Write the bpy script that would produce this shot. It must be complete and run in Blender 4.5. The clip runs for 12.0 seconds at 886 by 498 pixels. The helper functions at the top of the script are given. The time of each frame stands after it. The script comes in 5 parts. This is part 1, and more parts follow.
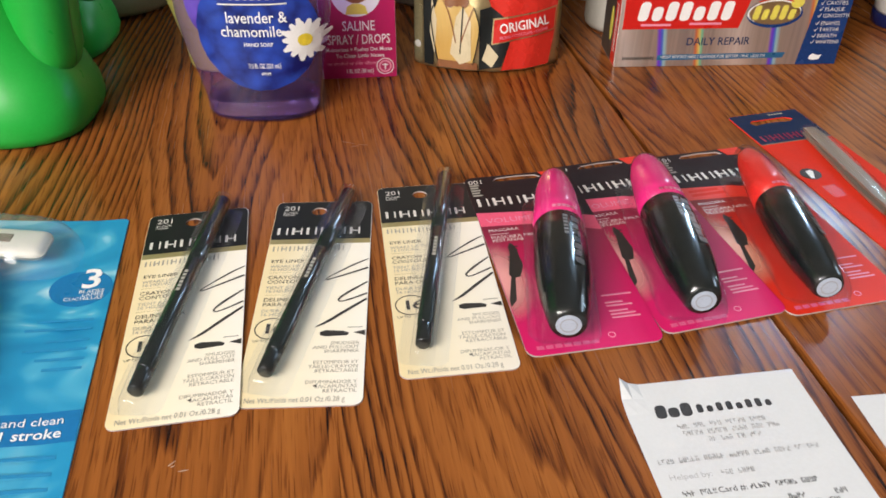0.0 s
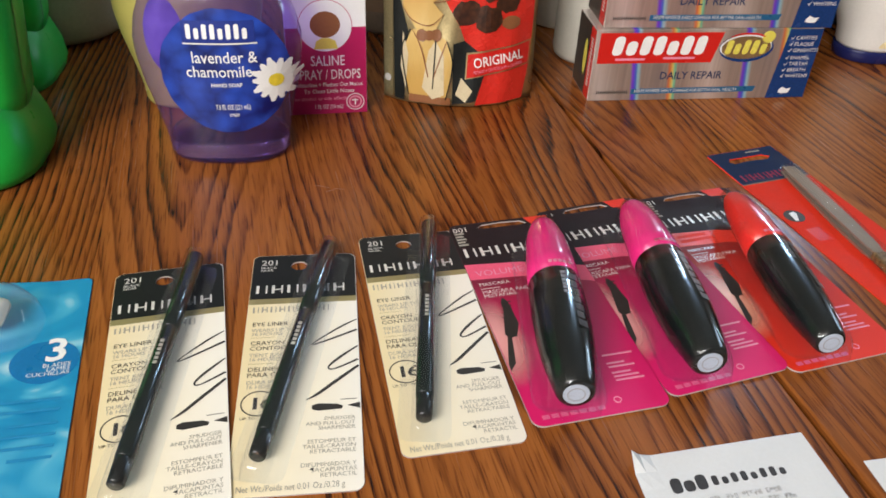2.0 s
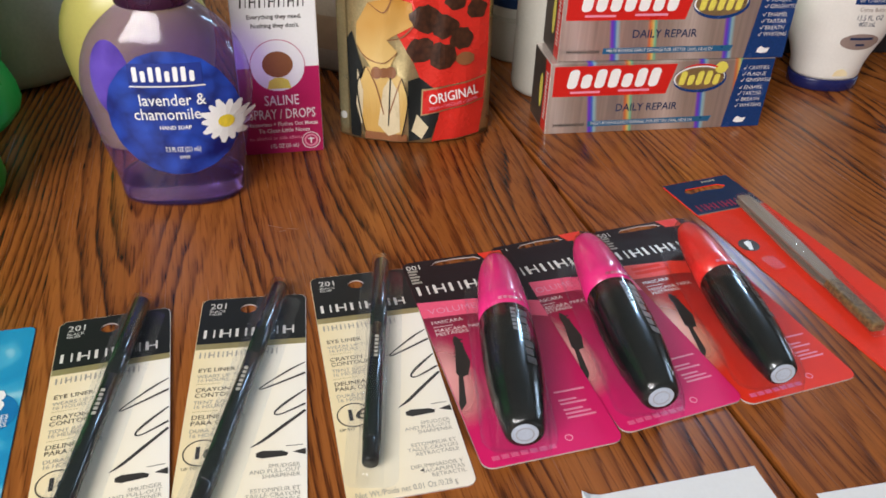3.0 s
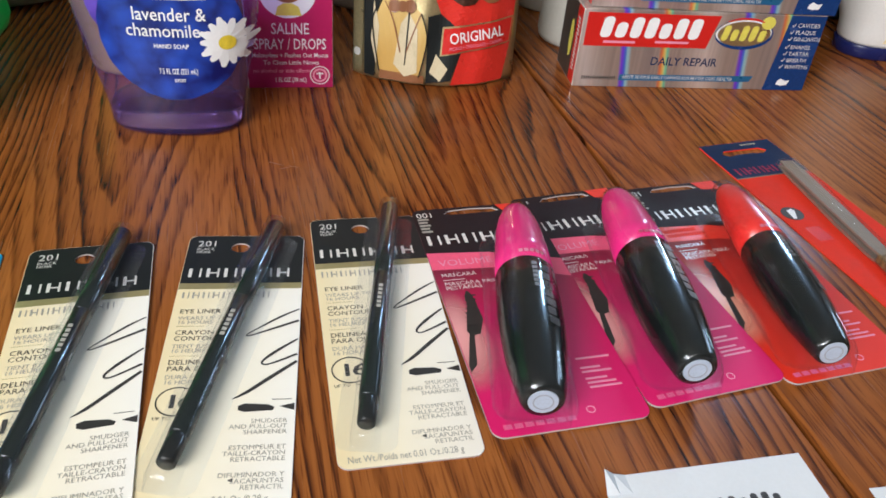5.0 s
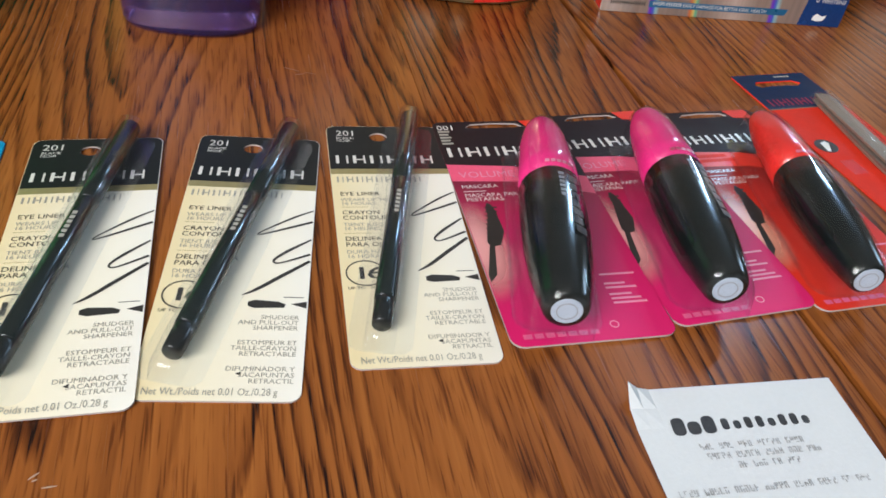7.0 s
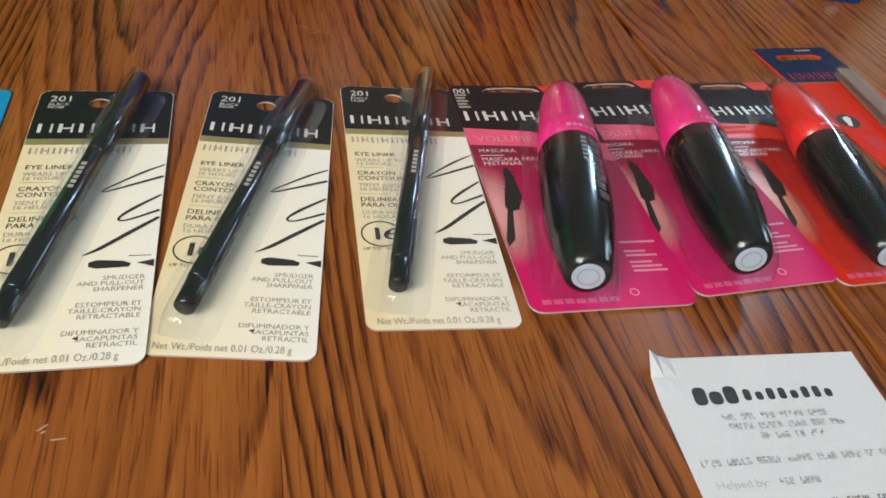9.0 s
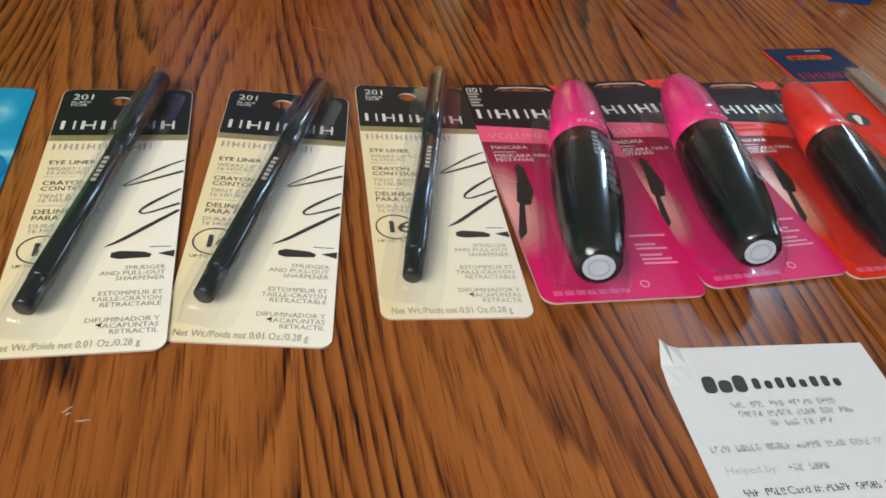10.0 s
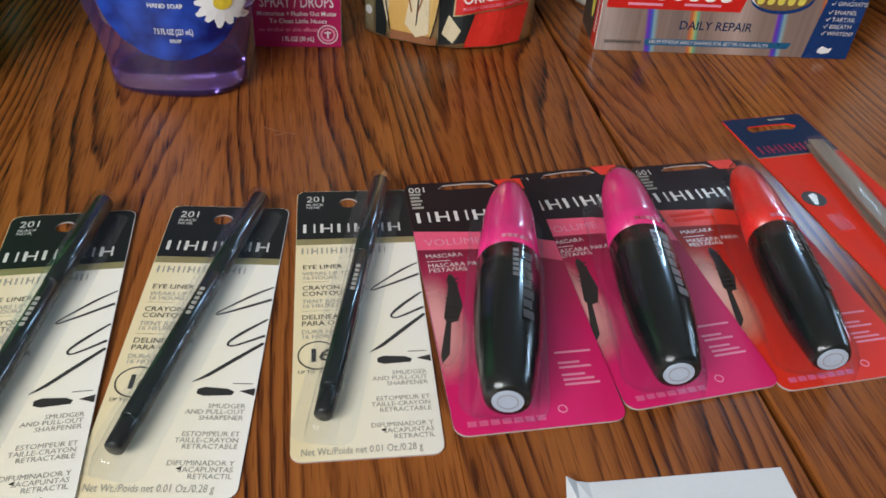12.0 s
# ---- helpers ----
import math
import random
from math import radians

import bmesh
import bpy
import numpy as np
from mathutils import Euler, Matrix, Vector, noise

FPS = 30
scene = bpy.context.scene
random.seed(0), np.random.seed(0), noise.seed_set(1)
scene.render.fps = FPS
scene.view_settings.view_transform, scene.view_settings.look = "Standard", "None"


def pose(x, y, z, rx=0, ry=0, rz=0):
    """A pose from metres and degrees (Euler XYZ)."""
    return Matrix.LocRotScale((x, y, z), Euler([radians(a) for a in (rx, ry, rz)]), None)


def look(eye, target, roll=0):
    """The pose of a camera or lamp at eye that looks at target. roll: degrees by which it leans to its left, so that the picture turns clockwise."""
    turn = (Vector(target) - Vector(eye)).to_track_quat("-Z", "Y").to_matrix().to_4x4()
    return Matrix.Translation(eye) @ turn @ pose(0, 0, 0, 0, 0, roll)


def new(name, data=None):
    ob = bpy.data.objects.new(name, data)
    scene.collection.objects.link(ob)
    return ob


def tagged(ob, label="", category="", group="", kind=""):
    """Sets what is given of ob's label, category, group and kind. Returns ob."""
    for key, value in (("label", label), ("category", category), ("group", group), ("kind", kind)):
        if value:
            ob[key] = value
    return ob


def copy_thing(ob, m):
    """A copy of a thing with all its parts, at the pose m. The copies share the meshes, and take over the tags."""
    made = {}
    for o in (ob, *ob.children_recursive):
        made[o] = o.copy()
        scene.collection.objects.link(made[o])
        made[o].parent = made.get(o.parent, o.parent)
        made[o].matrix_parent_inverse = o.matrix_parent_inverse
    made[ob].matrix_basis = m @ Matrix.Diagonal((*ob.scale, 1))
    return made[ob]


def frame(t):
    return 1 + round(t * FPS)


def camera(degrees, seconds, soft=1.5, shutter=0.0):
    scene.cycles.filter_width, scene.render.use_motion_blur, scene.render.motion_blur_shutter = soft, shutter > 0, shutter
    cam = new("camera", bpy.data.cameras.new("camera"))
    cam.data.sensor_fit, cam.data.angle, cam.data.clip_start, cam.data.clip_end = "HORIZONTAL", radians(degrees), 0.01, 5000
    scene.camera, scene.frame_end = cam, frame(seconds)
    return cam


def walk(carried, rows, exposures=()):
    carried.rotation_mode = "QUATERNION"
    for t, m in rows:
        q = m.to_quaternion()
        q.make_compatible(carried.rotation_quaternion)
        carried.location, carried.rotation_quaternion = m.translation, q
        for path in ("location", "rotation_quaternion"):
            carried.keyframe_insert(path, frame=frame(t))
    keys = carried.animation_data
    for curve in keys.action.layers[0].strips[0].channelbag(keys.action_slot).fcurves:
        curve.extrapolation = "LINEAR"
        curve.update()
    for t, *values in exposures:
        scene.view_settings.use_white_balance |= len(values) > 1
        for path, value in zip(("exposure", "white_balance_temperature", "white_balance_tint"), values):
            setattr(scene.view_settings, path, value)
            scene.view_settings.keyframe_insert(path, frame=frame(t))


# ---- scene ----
cam = camera(57.4, 12.0, soft=1.7)
PATH = [
    (0, (0.006, 0.016, 0.247), (-0.03, 1.626, -0.939), 0.4),
    (0.5, (0.0, 0.026, 0.246), (0.011, 1.649, -0.922), -1.1),
    (1, (-0.007, 0.036, 0.243), (0.124, 1.66, -0.917), 3.4),
    (1.5, (-0.019, 0.04, 0.259), (0.057, 1.666, -0.904), 2.7),
    (2, (-0.02, 0.047, 0.257), (0.096, 1.659, -0.92), 2.7),
    (2.5, (-0.004, 0.058, 0.256), (0.159, 1.693, -0.885), 2.7),
    (2.7, (-0.003, 0.049, 0.26), (0.153, 1.705, -0.85), 1.8),
    (4.5, (-0.004, 0.078, 0.228), (0.15, 1.699, -0.933), 5.1),
    (5, (-0.005, 0.078, 0.225), (0.145, 1.693, -0.944), 5.3),
    (5.5, (-0.002, 0.082, 0.223), (0.163, 1.7, -0.941), 5.8),
    (6, (-0.003, 0.081, 0.217), (0.183, 1.703, -0.939), 6.5),
    (6.5, (-0.007, 0.083, 0.208), (0.154, 1.665, -1.005), 6.8),
    (6.7, (-0.01, 0.078, 0.203), (0.14, 1.642, -1.035), 7.6),
    (8.3, (-0.011, 0.077, 0.195), (0.146, 1.608, -1.083), 8.8),
    (8.5, (-0.012, 0.08, 0.188), (0.137, 1.607, -1.095), 8.5),
    (9, (-0.017, 0.079, 0.19), (0.149, 1.594, -1.104), 10.0),
    (9.5, (-0.016, 0.075, 0.184), (0.119, 1.605, -1.098), 9.3),
    (10, (-0.017, 0.071, 0.189), (0.116, 1.601, -1.093), 9.2),
    (10.5, (-0.018, 0.076, 0.188), (0.1, 1.617, -1.081), 8.6),
    (11, (-0.023, 0.078, 0.196), (0.098, 1.617, -1.076), 8.6),
    (11.5, (-0.017, 0.092, 0.219), (0.005, 1.638, -1.05), 5.3),
    (12, (0.026, 0.099, 0.23), (0.046, 1.632, -1.053), 4.5),
]
walk(cam, [(t, look(eye, target, roll)) for t, eye, target, roll in PATH], exposures=[(0, 0.06, 6600, 10), (0.8, 0.02, 6550, 10), (1.8, -0.04, 6500, 8), (2.7, -0.1, 6400, 10), (4.5, 0.0, 6000, 8), (6.7, 0.0, 5950, 6), (8.3, -0.22, 6350, 5), (11.0, -0.22, 6350, 5), (12.0, -0.33, 5950, 6)])

# ---------------------------------------------------------------- world and light
world = bpy.data.worlds.new("world")
scene.world = world
world.use_nodes = True
sky = world.node_tree.nodes.new("ShaderNodeTexSky")
sky.sky_type, sky.sun_disc = "NISHITA", False
sky.sun_elevation, sky.sun_rotation = radians(38), radians(35)
world.node_tree.links.new(sky.outputs[0], world.node_tree.nodes["Background"].inputs[0])
world.node_tree.nodes["Background"].inputs[1].default_value = 0.12


def window_lamp(name, m, wide, high, watts, colour):
    data = bpy.data.lights.new(name, "AREA")
    data.shape, data.size, data.size_y, data.energy, data.color = "RECTANGLE", wide, high, watts, colour
    ob = new(name, data)
    ob.matrix_world = m
    return ob


# skylight by a narrow far window and the wide one behind the viewer; side lamp is added blue fill
window_lamp("window_light_far", look((1.205, 2.27, 1.15), (0.1, 0.4, 0.0)), 0.08, 0.80, 18, (0.50, 0.75, 1.0))
window_lamp("window_light_side", look((2.24, 1.36, 0.72), (0.1, 0.4, 0.0)), 0.75, 0.46, 10, (0.62, 0.82, 1.0))
window_lamp("window_light_near", look((-0.95, -1.31, 1.22), (0.0, 0.4, 0.0)), 1.3, 0.75, 75, (1.0, 0.945, 0.89))


# ---------------------------------------------------------------- materials
def mat(name, rgb, rough=0.5, metal=0.0, vary=0.08, scale=40.0, bump=0.0, bump_scale=400.0, coat=0.0, spec=0.5,
        transmission=0.0, ior=1.45, stretch=(1, 1, 1)):
    m = bpy.data.materials.new(name)
    m.use_nodes = True
    n, l = m.node_tree.nodes, m.node_tree.links
    b = n["Principled BSDF"]
    b.inputs["Roughness"].default_value, b.inputs["Metallic"].default_value = rough, metal
    b.inputs["Coat Weight"].default_value, b.inputs["Specular IOR Level"].default_value = coat, spec
    b.inputs["Transmission Weight"].default_value, b.inputs["IOR"].default_value = transmission, ior
    b.inputs["Base Color"].default_value = (*rgb, 1)
    co = n.new("ShaderNodeTexCoord")
    mp = n.new("ShaderNodeMapping")
    mp.inputs["Scale"].default_value = stretch
    l.new(co.outputs["Object"], mp.inputs["Vector"])
    if vary:
        a, c = n.new("ShaderNodeTexNoise"), n.new("ShaderNodeTexNoise")
        a.inputs["Scale"].default_value, c.inputs["Scale"].default_value = scale, scale * 14
        a.inputs["Detail"].default_value = 3
        l.new(mp.outputs[0], a.inputs["Vector"]), l.new(mp.outputs[0], c.inputs["Vector"])
        s = n.new("ShaderNodeMath")
        s.operation = "ADD"
        l.new(a.outputs["Fac"], s.inputs[0]), l.new(c.outputs["Fac"], s.inputs[1])
        r = n.new("ShaderNodeMapRange")
        r.inputs[1].default_value, r.inputs[2].default_value = 0.6, 1.4
        r.inputs[3].default_value, r.inputs[4].default_value = 1 - vary, 1 + vary
        l.new(s.outputs[0], r.inputs[0])
        h = n.new("ShaderNodeHueSaturation")
        h.inputs["Color"].default_value = (*rgb, 1)
        l.new(r.outputs[0], h.inputs["Value"]), l.new(h.outputs[0], b.inputs["Base Color"])
        rr = n.new("ShaderNodeMapRange")
        rr.inputs[1].default_value, rr.inputs[2].default_value = 0.3, 0.7
        rr.inputs[3].default_value, rr.inputs[4].default_value = rough * 0.85, min(1, rough * 1.2)
        l.new(a.outputs["Fac"], rr.inputs[0]), l.new(rr.outputs[0], b.inputs["Roughness"])
    if bump:
        t, bp = n.new("ShaderNodeTexNoise"), n.new("ShaderNodeBump")
        t.inputs["Scale"].default_value, t.inputs["Detail"].default_value = bump_scale, 4
        bp.inputs["Strength"].default_value, bp.inputs["Distance"].default_value = bump, 0.0006
        l.new(mp.outputs[0], t.inputs["Vector"]), l.new(t.outputs["Fac"], bp.inputs["Height"]), l.new(bp.outputs[0], b.inputs["Normal"])
    return m


def math_node(n, l, op, a, b=None, c=None, clamp=False):
    k = n.new("ShaderNodeMath")
    k.operation, k.use_clamp = op, clamp
    for i, v in enumerate((a, b, c)):
        if v is None:
            continue
        if isinstance(v, (int, float)):
            k.inputs[i].default_value = v
        else:
            l.new(v, k.inputs[i])
    return k.outputs[0]


def ramp_node(n, l, fac, stops, mode="LINEAR"):
    r = n.new("ShaderNodeValToRGB")
    r.color_ramp.interpolation = mode
    while len(r.color_ramp.elements) < len(stops):
        r.color_ramp.elements.new(0.5)
    for e, (p, col) in zip(r.color_ramp.elements, stops):
        e.position, e.color = p, (*col, 1)
    l.new(fac, r.inputs[0])
    return r.outputs[0]


def wood(name):
    """Varnished oak with cathedral figure, dark open pores and boards that differ."""
    m = bpy.data.materials.new(name)
    m.use_nodes = True
    n, l = m.node_tree.nodes, m.node_tree.links
    b = n["Principled BSDF"]
    co, info = n.new("ShaderNodeTexCoord"), n.new("ShaderNodeObjectInfo")
    off = n.new("ShaderNodeCombineXYZ")
    l.new(math_node(n, l, "MULTIPLY", info.outputs["Random"], 37.0), off.inputs[0])
    l.new(math_node(n, l, "MULTIPLY", info.outputs["Random"], 91.0), off.inputs[1])
    add = n.new("ShaderNodeVectorMath")
    l.new(co.outputs["Object"], add.inputs[0]), l.new(off.outputs[0], add.inputs[1])

    def stretched(sx, sy, detail, rough=0.5):
        mp, t = n.new("ShaderNodeMapping"), n.new("ShaderNodeTexNoise")
        mp.inputs["Scale"].default_value = (sx, sy, sx)
        t.inputs["Scale"].default_value, t.inputs["Detail"].default_value, t.inputs["Roughness"].default_value = 1.0, detail, rough
        l.new(add.outputs[0], mp.inputs["Vector"]), l.new(mp.outputs[0], t.inputs["Vector"])
        return t.outputs["Fac"]

    sep = n.new("ShaderNodeSeparateXYZ")
    l.new(co.outputs["Object"], sep.inputs[0])
    # plain-sawn figure: nested tongues round each board's own middle line, strained by slow noise
    across = math_node(n, l, "DIVIDE", math_node(n, l, "ADD", sep.outputs[0], math_node(n, l, "MULTIPLY_ADD", stretched(3.0, 2.6, 1.0), 0.05, -0.025)), 0.030)
    bow = math_node(n, l, "POWER", math_node(n, l, "ABSOLUTE", across), 1.35)
    rings = math_node(n, l, "MULTIPLY_ADD", bow, 2.5, math_node(n, l, "MULTIPLY", sep.outputs[1], -11.0))
    rings = math_node(n, l, "ADD", rings, math_node(n, l, "MULTIPLY", stretched(17.0, 1.2, 1.0), 8.0))
    rings = math_node(n, l, "ADD", rings, math_node(n, l, "MULTIPLY", stretched(150.0, 13.0, 2.0), 0.7))
    saw = math_node(n, l, "FRACT", rings)
    rise = math_node(n, l, "POWER", saw, 3.0)
    fall = n.new("ShaderNodeMapRange")
    fall.inputs[1].default_value, fall.inputs[2].default_value, fall.inputs[3].default_value, fall.inputs[4].default_value = 0.86, 1.0, 1.0, 0.0
    l.new(saw, fall.inputs[0])
    patch = n.new("ShaderNodeMapRange")
    patch.inputs[1].default_value, patch.inputs[2].default_value, patch.inputs[3].default_value = 0.38, 0.60, 0.25
    l.new(stretched(30.0, 2.0, 1.0), patch.inputs[0])
    early = math_node(n, l, "MULTIPLY", math_node(n, l, "MULTIPLY", rise, fall.outputs[0]), patch.outputs[0])
    dash = n.new("ShaderNodeMapRange")
    dash.inputs[1].default_value, dash.inputs[2].default_value, dash.inputs[3].default_value, dash.inputs[4].default_value = 0.38, 0.62, 0.62, 1.05
    l.new(stretched(650.0, 40.0, 2.0), dash.inputs[0])
    early = math_node(n, l, "MULTIPLY", early, dash.outputs[0])
    pores = stretched(1100.0, 42.0, 1.0)
    pore = n.new("ShaderNodeMapRange")
    pore.inputs[1].default_value, pore.inputs[2].default_value = 0.56, 0.66
    l.new(pores, pore.inputs[0])
    pore_dark = math_node(n, l, "MULTIPLY", pore.outputs[0], math_node(n, l, "MULTIPLY_ADD", early, 0.8, 0.55))
    fibre = stretched(420.0, 7.0, 3.0, 0.6)
    broad = stretched(9.0, 1.3, 2.0)
    tone = math_node(n, l, "MULTIPLY_ADD", early, 0.92, math_node(n, l, "MULTIPLY", pore_dark, 0.32))
    tone = math_node(n, l, "ADD", tone, math_node(n, l, "MULTIPLY_ADD", fibre, 0.34, -0.09))
    tone = math_node(n, l, "ADD", tone, math_node(n, l, "MULTIPLY_ADD", broad, 0.50, -0.12))
    tone = math_node(n, l, "ADD", tone, math_node(n, l, "MULTIPLY_ADD", info.outputs["Random"], 0.12, -0.06))
    col = ramp_node(n, l, tone, WOOD_STOPS)
    l.new(col, b.inputs["Base Color"])
    rr = math_node(n, l, "MULTIPLY_ADD", fibre, 0.16, 0.17)
    l.new(rr, b.inputs["Roughness"])
    b.inputs["Specular IOR Level"].default_value = 0.27
    bp = n.new("ShaderNodeBump")
    bp.inputs["Strength"].default_value, bp.inputs["Distance"].default_value = 0.08, 0.0003
    l.new(math_node(n, l, "MULTIPLY", pore_dark, -1.0), bp.inputs["Height"]), l.new(bp.outputs[0], b.inputs["Normal"])
    return m


WOOD_STOPS = [(0.0, (0.40, 0.142, 0.030)), (0.24, (0.265, 0.083, 0.017)), (0.50, (0.12, 0.033, 0.008)), (0.85, (0.016, 0.006, 0.004))]


def graded(name, axis, stops, low, high, rough=0.35, noise_amount=0.08, stretch=(30, 30, 30)):
    """Card whose colour runs along one of its own axes, as print or put-in light tint."""
    m = bpy.data.materials.new(name)
    m.use_nodes = True
    n, l = m.node_tree.nodes, m.node_tree.links
    b = n["Principled BSDF"]
    co, sep = n.new("ShaderNodeTexCoord"), n.new("ShaderNodeSeparateXYZ")
    l.new(co.outputs["Object"], sep.inputs[0])
    r = n.new("ShaderNodeMapRange")
    r.inputs[1].default_value, r.inputs[2].default_value = low, high
    l.new(sep.outputs[axis], r.inputs[0])
    mp, t = n.new("ShaderNodeMapping"), n.new("ShaderNodeTexNoise")
    mp.inputs["Scale"].default_value = stretch
    t.inputs["Scale"].default_value = 1.0
    l.new(co.outputs["Object"], mp.inputs["Vector"]), l.new(mp.outputs[0], t.inputs["Vector"])
    f = math_node(n, l, "ADD", r.outputs[0], math_node(n, l, "MULTIPLY_ADD", t.outputs["Fac"], noise_amount * 2, -noise_amount))
    l.new(ramp_node(n, l, f, stops), b.inputs["Base Color"])
    b.inputs["Roughness"].default_value, b.inputs["Specular IOR Level"].default_value = rough, 0.25
    return m


def halo(name, rgb):
    """Pale print that thins out evenly from its middle to nothing at its rim."""
    m = bpy.data.materials.new(name)
    m.use_nodes = True
    n, l = m.node_tree.nodes, m.node_tree.links
    b = n["Principled BSDF"]
    co, mp, ln = n.new("ShaderNodeTexCoord"), n.new("ShaderNodeMapping"), n.new("ShaderNodeVectorMath")
    ln.operation = "LENGTH"
    mp.inputs["Location"].default_value, mp.inputs["Scale"].default_value = (-0.14, -1.62, 0), (70, 30, 0)
    l.new(co.outputs["Object"], mp.inputs["Vector"]), l.new(mp.outputs[0], ln.inputs[0])
    r = n.new("ShaderNodeMapRange")
    r.interpolation_type = "SMOOTHSTEP"
    r.inputs[1].default_value, r.inputs[2].default_value, r.inputs[3].default_value, r.inputs[4].default_value = 0.1, 1.0, 0.95, 0.0
    l.new(ln.outputs["Value"], r.inputs[0]), l.new(r.outputs[0], b.inputs["Alpha"])
    b.inputs["Base Color"].default_value, b.inputs["Roughness"].default_value = (*rgb, 1), 0.35
    return m


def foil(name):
    """Silver foil: its diffraction colours and pale sheen are painted in as narrow upright bands."""
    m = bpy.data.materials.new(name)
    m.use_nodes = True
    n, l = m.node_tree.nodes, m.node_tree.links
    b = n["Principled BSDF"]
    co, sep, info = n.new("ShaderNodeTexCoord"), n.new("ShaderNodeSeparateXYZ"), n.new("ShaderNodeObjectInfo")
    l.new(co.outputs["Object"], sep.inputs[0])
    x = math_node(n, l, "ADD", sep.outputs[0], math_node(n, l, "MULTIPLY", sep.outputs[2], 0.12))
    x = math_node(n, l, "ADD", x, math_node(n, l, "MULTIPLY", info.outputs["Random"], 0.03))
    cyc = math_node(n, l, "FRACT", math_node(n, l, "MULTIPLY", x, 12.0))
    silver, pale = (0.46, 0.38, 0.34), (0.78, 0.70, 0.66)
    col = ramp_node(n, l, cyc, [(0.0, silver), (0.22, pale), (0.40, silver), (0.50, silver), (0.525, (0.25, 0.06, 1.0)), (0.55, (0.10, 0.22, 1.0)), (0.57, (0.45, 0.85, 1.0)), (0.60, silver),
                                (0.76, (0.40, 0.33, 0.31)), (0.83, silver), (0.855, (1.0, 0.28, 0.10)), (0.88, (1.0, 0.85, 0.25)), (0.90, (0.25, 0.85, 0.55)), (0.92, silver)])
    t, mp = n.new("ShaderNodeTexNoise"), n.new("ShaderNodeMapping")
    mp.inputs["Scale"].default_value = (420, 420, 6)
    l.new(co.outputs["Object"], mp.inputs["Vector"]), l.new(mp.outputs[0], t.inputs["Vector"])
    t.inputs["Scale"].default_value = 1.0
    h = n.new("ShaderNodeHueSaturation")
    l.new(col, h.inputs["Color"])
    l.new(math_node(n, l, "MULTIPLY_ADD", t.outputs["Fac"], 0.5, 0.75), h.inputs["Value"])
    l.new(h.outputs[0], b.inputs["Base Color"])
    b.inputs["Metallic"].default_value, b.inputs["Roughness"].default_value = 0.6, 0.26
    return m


def clear(name, tint=(0.97, 0.98, 1.0), ior=1.4, rough=0.06, haze=0.004, relief=0.22, size=90, body=(0.8, 0.84, 0.9)):
    """Thin clear plastic: sees through, with gloss that grows at a slant."""
    m = bpy.data.materials.new(name)
    m.use_nodes = True
    n, l = m.node_tree.nodes, m.node_tree.links
    n.remove(n["Principled BSDF"])
    tr, gl, df = n.new("ShaderNodeBsdfTransparent"), n.new("ShaderNodeBsdfGlossy"), n.new("ShaderNodeBsdfDiffuse")
    tr.inputs[0].default_value, gl.inputs["Roughness"].default_value = (*tint, 1), rough
    df.inputs[0].default_value = (*body, 1)
    fr, a, c = n.new("ShaderNodeLayerWeight"), n.new("ShaderNodeMixShader"), n.new("ShaderNodeMixShader")
    fr.inputs["Blend"].default_value = 0.5
    gloss = math_node(n, l, "MULTIPLY_ADD", math_node(n, l, "POWER", fr.outputs["Facing"], 4.0), 0.5, (ior - 1) ** 2 / (ior + 1) ** 2)
    co, t, bp = n.new("ShaderNodeTexCoord"), n.new("ShaderNodeTexNoise"), n.new("ShaderNodeBump")
    t.inputs["Scale"].default_value = size
    bp.inputs["Strength"].default_value, bp.inputs["Distance"].default_value = relief, 0.0006 if relief < 0.5 else 0.004
    l.new(co.outputs["Object"], t.inputs["Vector"]), l.new(t.outputs["Fac"], bp.inputs["Height"])
    l.new(bp.outputs[0], gl.inputs["Normal"]), l.new(bp.outputs[0], fr.inputs["Normal"])
    a.inputs[0].default_value = haze
    l.new(tr.outputs[0], a.inputs[1]), l.new(df.outputs[0], a.inputs[2])
    l.new(gloss, c.inputs[0]), l.new(a.outputs[0], c.inputs[1]), l.new(gl.outputs[0], c.inputs[2])
    l.new(c.outputs[0], n["Material Output"].inputs["Surface"])
    return m


def petals(name, a, c, scale):
    """Printed photograph of massed petals: cells with paler rims."""
    m = bpy.data.materials.new(name)
    m.use_nodes = True
    n, l = m.node_tree.nodes, m.node_tree.links
    b = n["Principled BSDF"]
    co, v, t = n.new("ShaderNodeTexCoord"), n.new("ShaderNodeTexVoronoi"), n.new("ShaderNodeTexNoise")
    v.inputs["Scale"].default_value, t.inputs["Scale"].default_value = scale, scale * 1.6
    l.new(co.outputs["Object"], v.inputs["Vector"]), l.new(co.outputs["Object"], t.inputs["Vector"])
    f = math_node(n, l, "ADD", math_node(n, l, "MULTIPLY", v.outputs["Distance"], 0.9), math_node(n, l, "MULTIPLY_ADD", t.outputs["Fac"], 0.8, -0.4))
    l.new(ramp_node(n, l, f, [(0.05, a), (0.45, tuple((p + q) / 2 for p, q in zip(a, c))), (0.8, c)]), b.inputs["Base Color"])
    b.inputs["Roughness"].default_value = 0.3
    return m


